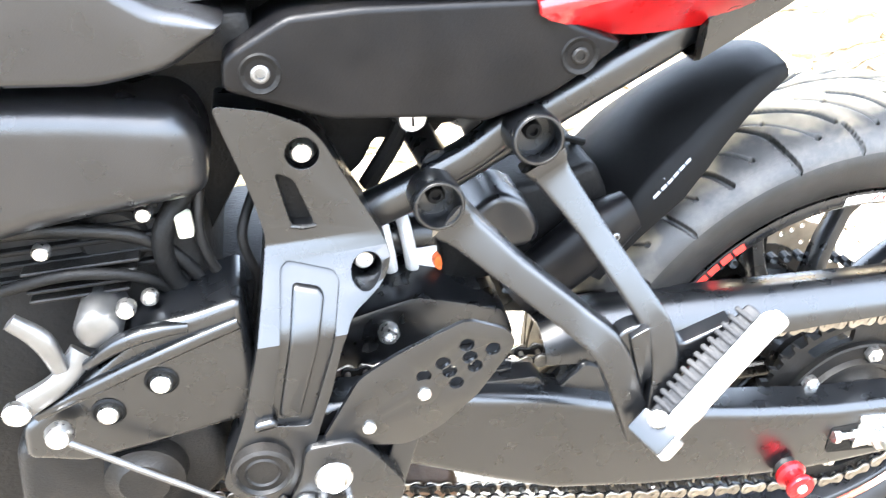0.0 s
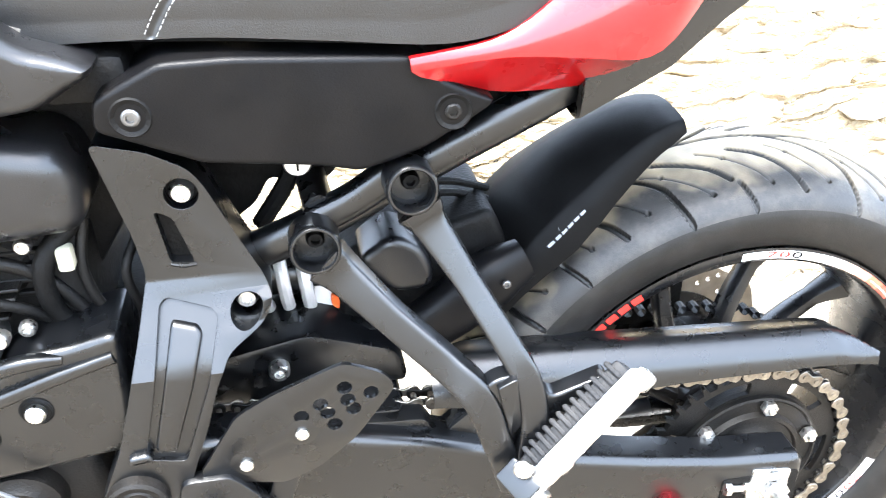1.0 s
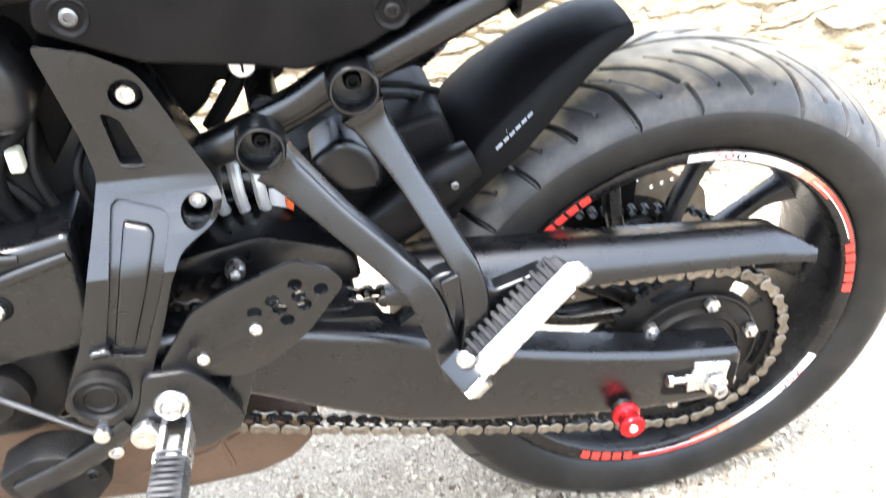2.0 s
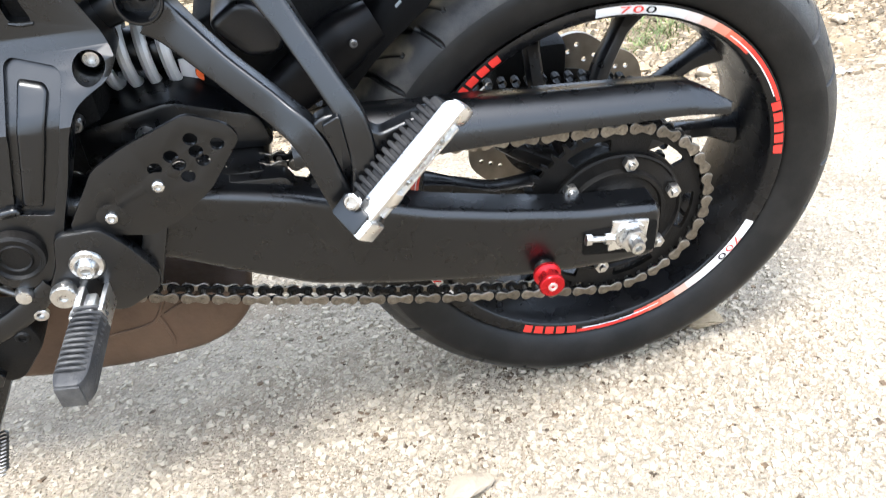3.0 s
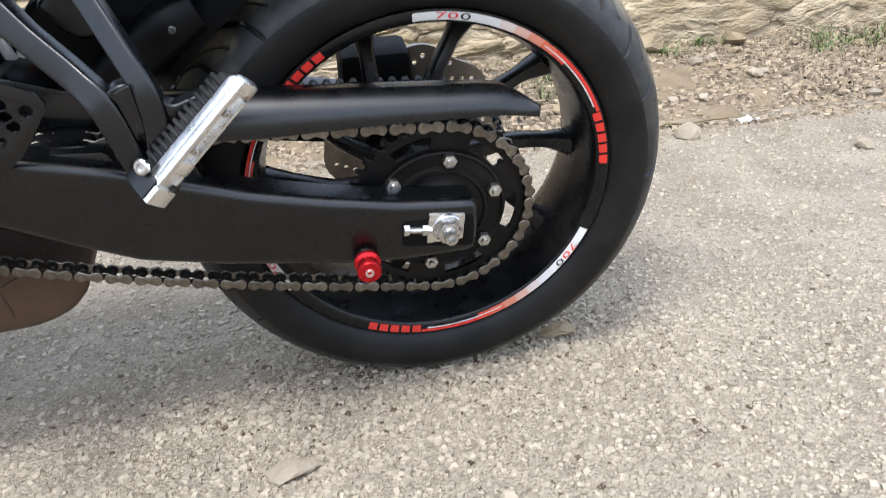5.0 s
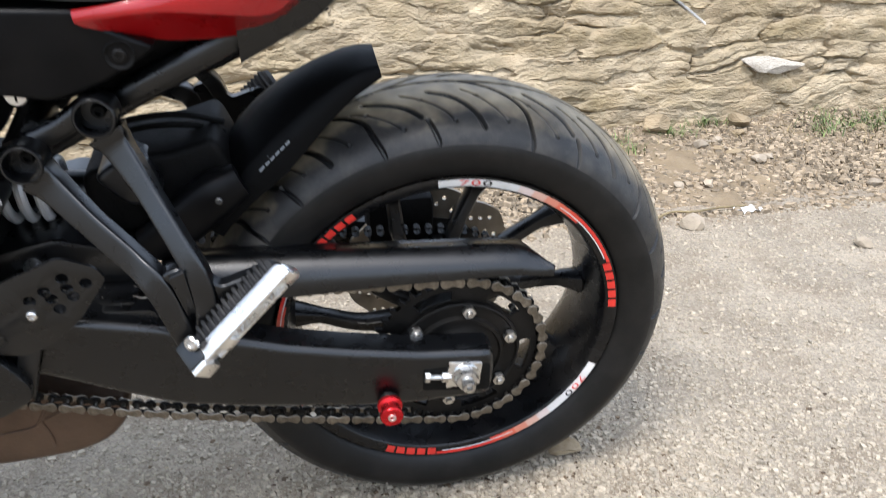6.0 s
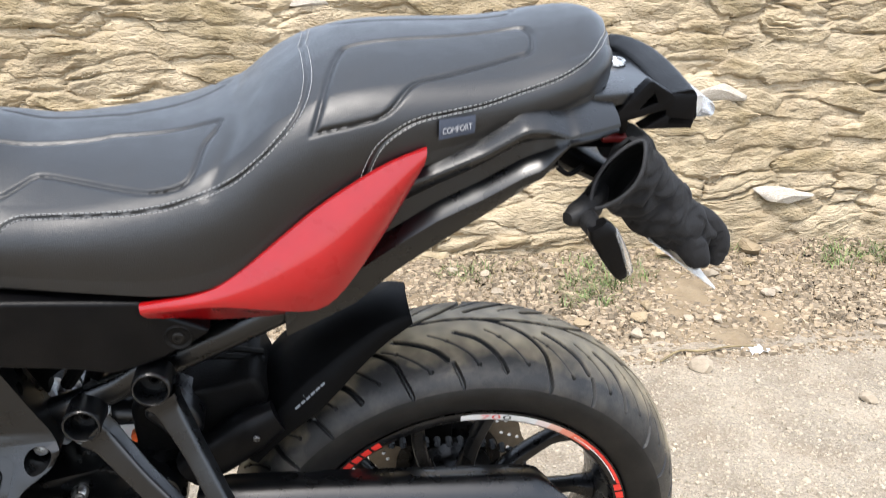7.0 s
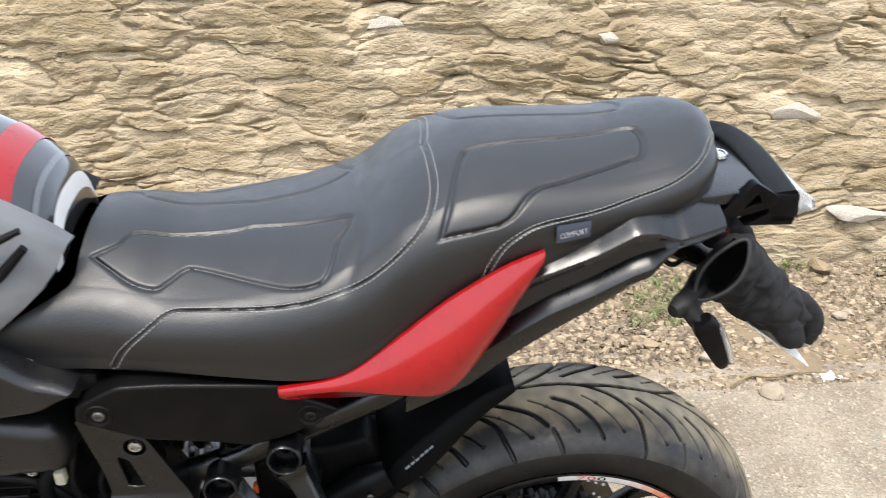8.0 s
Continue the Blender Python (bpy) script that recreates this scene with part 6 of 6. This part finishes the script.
scrap_bm = grid(9, 7, lambda i, j: (-0.055 + 0.11 * i / 8 + 0.006 * math.sin(j), -0.035 + 0.07 * j / 6 + 0.005 * math.sin(i * 1.7), 0.006 + 0.010 * abs(math.sin(i * 0.9 + j * 0.7))))
bmesh.ops.solidify(scrap_bm, geom=scrap_bm.faces[:], thickness=0.0008)
scrap = new("paper_scrap", mesh_of("paper_scrap", scrap_bm, PAPER, 30))
scrap.matrix_world = pose(1.098, 1.122, lie(1.098, 1.122), 0, 0, 12) @ Matrix.Diagonal((0.62, 0.7, 0.8, 1))
tagged(scrap, "crumpled white paper scrap on the road's edge", "litter")
twig = new("twig", mesh_of("twig", tube([(0.78, 1.08, 0.010), (0.86, 1.13, 0.018), (0.93, 1.12, 0.016), (1.02, 1.15, 0.012), (1.10, 1.14, 0.014)], 0.0035, 7, 4), DRY, 60))
tagged(twig, "thin dry brown twig lying on the road's edge", "twig")


def chips(count, place, size, flat, seed):
    """Many small broken stones in one mesh."""
    g = np.random.default_rng(seed)
    base = np.array([(-1, -1, -1), (1, -1, -1), (1, 1, -1), (-1, 1, -1), (-0.7, -0.7, 1), (0.7, -0.7, 1), (0.7, 0.7, 1), (-0.7, 0.7, 1)], float) * 0.8
    sides = np.array([(4, 5, 6, 7), (0, 1, 5, 4), (1, 2, 6, 5), (2, 3, 7, 6), (3, 0, 4, 7)])
    verts = np.empty((count, 8, 3))
    for k in range(count):
        x, y = place(g)
        s = size(g)
        a = g.uniform(0, 6.3)
        v = base * g.uniform(0.45, 1.3, (8, 3)) * (s * 0.5, s * 0.5, s * 0.5 * flat)
        c, q = math.cos(a), math.sin(a)
        edge = 0.026 * min(max((y - 1.16) / 0.2, 0), 1) - (0.012 if y > 1.16 else 0)
        verts[k] = np.stack([v[:, 0] * c - v[:, 1] * q + x, v[:, 0] * q + v[:, 1] * c + y, v[:, 2] + lie(x, y) + edge + s * flat * 0.19], 1)
    faces = (sides[None] + 8 * np.arange(count)[:, None, None]).reshape(-1, 4).tolist()
    verts = verts.reshape(-1, 3).tolist()
    me = bpy.data.meshes.new("chips")
    me.from_pydata(verts, [], faces)
    bm = bmesh.new()
    bm.from_mesh(me)
    bpy.data.meshes.remove(me)
    return bm


grit = new("road_grit", mesh_of("road_grit", chips(95000, lambda g: (g.normal(0.1, 0.45), g.normal(-0.10, 0.30)) if g.random() < 0.45 else (g.uniform(-1.2, 2.3), g.uniform(-0.8, 1.2)), lambda g: 0.0028 + 0.0105 * g.random() ** 5, 0.6, 5), GRIT, 20))
pebbles = new("road_pebbles", mesh_of("road_pebbles", chips(10000, lambda g: (g.uniform(-1.1, 2.3), g.uniform(-0.75, 1.2)), lambda g: 0.006 + 0.012 * g.random() ** 4, 0.55, 15), GRIT, 20))
tagged(pebbles, "loose pale and tan pebbles on the asphalt", "pebbles", kind="stuff")
tagged(grit, "pale stone chips bedded in the asphalt", "grit", kind="stuff")
litter = new("leaf_litter", mesh_of("leaf_litter", chips(1500, lambda g: (g.normal(0.02, 0.32), g.normal(-0.05, 0.13)) if g.random() < 0.5 else (g.uniform(-0.9, 2.4), 1.05 + 0.7 * g.random()), lambda g: 0.004 + 0.011 * g.random() ** 3, 0.22, 9),
                                      material("dead_leaf", (0.085, 0.058, 0.034), 0.85, vary=0.3, scale=60, island=0.5), 20))
tagged(litter, "brown crumbs of dead leaves on the ground", "leaf litter", kind="stuff")
gravel = new("verge_gravel", mesh_of("verge_gravel", chips(50000, lambda g: (g.uniform(-1.0, 2.7), 1.10 + 0.80 * g.random() ** 0.85 + g.normal(0, 0.03)), lambda g: 0.005 + 0.030 * g.random() ** 5, 0.6, 6), VERGE_GRIT, 20))
tagged(gravel, "broken stones and gravel of the verge", "gravel", kind="stuff")


def blades(spots, per, high, seed):
    g = np.random.default_rng(seed)
    verts, faces = [], []
    for x0, y0, r in spots:
        for _ in range(per):
            x, y = x0 + g.normal(0, r), y0 + g.normal(0, r * 0.6)
            z = lie(x, y) + 0.008
            h, w, a, b = high * g.uniform(0.3, 1.1), g.uniform(0.0010, 0.0026), g.uniform(0, 6.3), g.uniform(0.5, 1.5)
            d, s = np.array([math.cos(a), math.sin(a), 0]), np.array([-math.sin(a), math.cos(a), 0]) * w
            p = [np.array([x, y, z]) + d * h * b * t * t + np.array([0, 0, h * t * (1 - 0.3 * b * t)]) for t in (0, 0.5, 1)]
            n = len(verts)
            verts += [p[0] - s, p[0] + s, p[1] + s * 0.8, p[1] - s * 0.8, p[2]]
            faces += [(n, n + 1, n + 2, n + 3), (n + 3, n + 2, n + 4)]
    me = bpy.data.meshes.new("blades")
    me.from_pydata([tuple(v) for v in verts], [], faces)
    bm = bmesh.new()
    bm.from_mesh(me)
    bpy.data.meshes.remove(me)
    return bm


green = new("grass", mesh_of("grass", blades([(0.80, 1.75, 0.07), (0.72, 1.60, 0.06), (0.90, 1.66, 0.06), (1.90, 1.74, 0.06), (2.02, 1.80, 0.07), (1.72, 1.70, 0.05), (0.35, 1.72, 0.06), (2.3, 1.7, 0.08), (1.32, 1.86, 0.04), (-0.3, 1.75, 0.06), (1.80, 1.80, 0.05), (1.95, 1.72, 0.06), (0.78, 1.62, 0.07), (0.70, 1.50, 0.05), (1.15, 1.78, 0.04)], 105, 0.066, 3), GRASS, 60))
tagged(green, "thin green grass tufts on the verge", "grass", kind="stuff")
dry = new("dry_grass", mesh_of("dry_grass", blades([(0.95, 1.72, 0.14), (1.45, 1.70, 0.18), (1.85, 1.66, 0.16), (0.55, 1.7, 0.12), (2.2, 1.72, 0.16)], 200, 0.05, 4), DRY, 60))
tagged(dry, "dry straw among the verge stones", "grass", kind="stuff")

# walling stones, the nearest ones each an object of its own
shapes = [mesh_of("stone", slab(k), STONE, 40) for k in range(14)]
far_stones = []
z = 0.05
while z < 1.30:
    h = rnd.choice((0.018, 0.024, 0.034, 0.05, 0.07))
    x = -3.1 + rnd.random() * 0.2
    while x < 4.3:
        w = rnd.uniform(0.07, 0.20) + h * rnd.uniform(0.5, 2.0)
        if rnd.random() < 0.17:
            zz = z + h / 2 + 0.012 * noise.noise((x * 1.5, 2, z * 4))
            proud = rnd.uniform(-0.034, -0.010)
            m = pose(x + w / 2, WALL_Y - face(x + w / 2, zz) + 0.042 - proud, zz, 0, rnd.uniform(-9, 9), rnd.uniform(-4, 4)) @ Matrix.Diagonal((w * 1.02, 0.10, h * 1.05, 1))
            me = shapes[rnd.randrange(14)]
            if -1.25 < x < 1.7 and 0.12 < z < 1.05 and rnd.random() < 0.97:
                shared("stone", me, m, wall)
            else:
                bm = bmesh.new()
                bm.from_mesh(me)
                bm.transform(m)
                far_stones.append(bm)
        x += w + rnd.uniform(0.003, 0.012)
    z += h * 0.98
rest = part("walling", join(*far_stones), STONE, wall, "more walling stones")
tagged(rest, kind="stuff")
pale = [(1.31, 0.69, 0.17, 0.075), (-0.19, 1.015, 0.14, 0.05), (1.57, 0.303, 0.22, 0.07), (0.594, 0.961, 0.075, 0.05)]
for x, z, w, h in pale:
    shared("stone", mesh_of("stone", rubble(57 + int(x * 10), 1.0, 3), material("whitish_stone", (0.40, 0.36, 0.30), 0.8, vary=0.25, scale=25, bump=0.6, bump_scale=60, fine=0.008), 40), pose(x, WALL_Y - face(x, z) - 0.002, z, 0, 4, 0) @ Matrix.Diagonal((w * 1.25, 0.06, h * 1.25, 1)), wall)
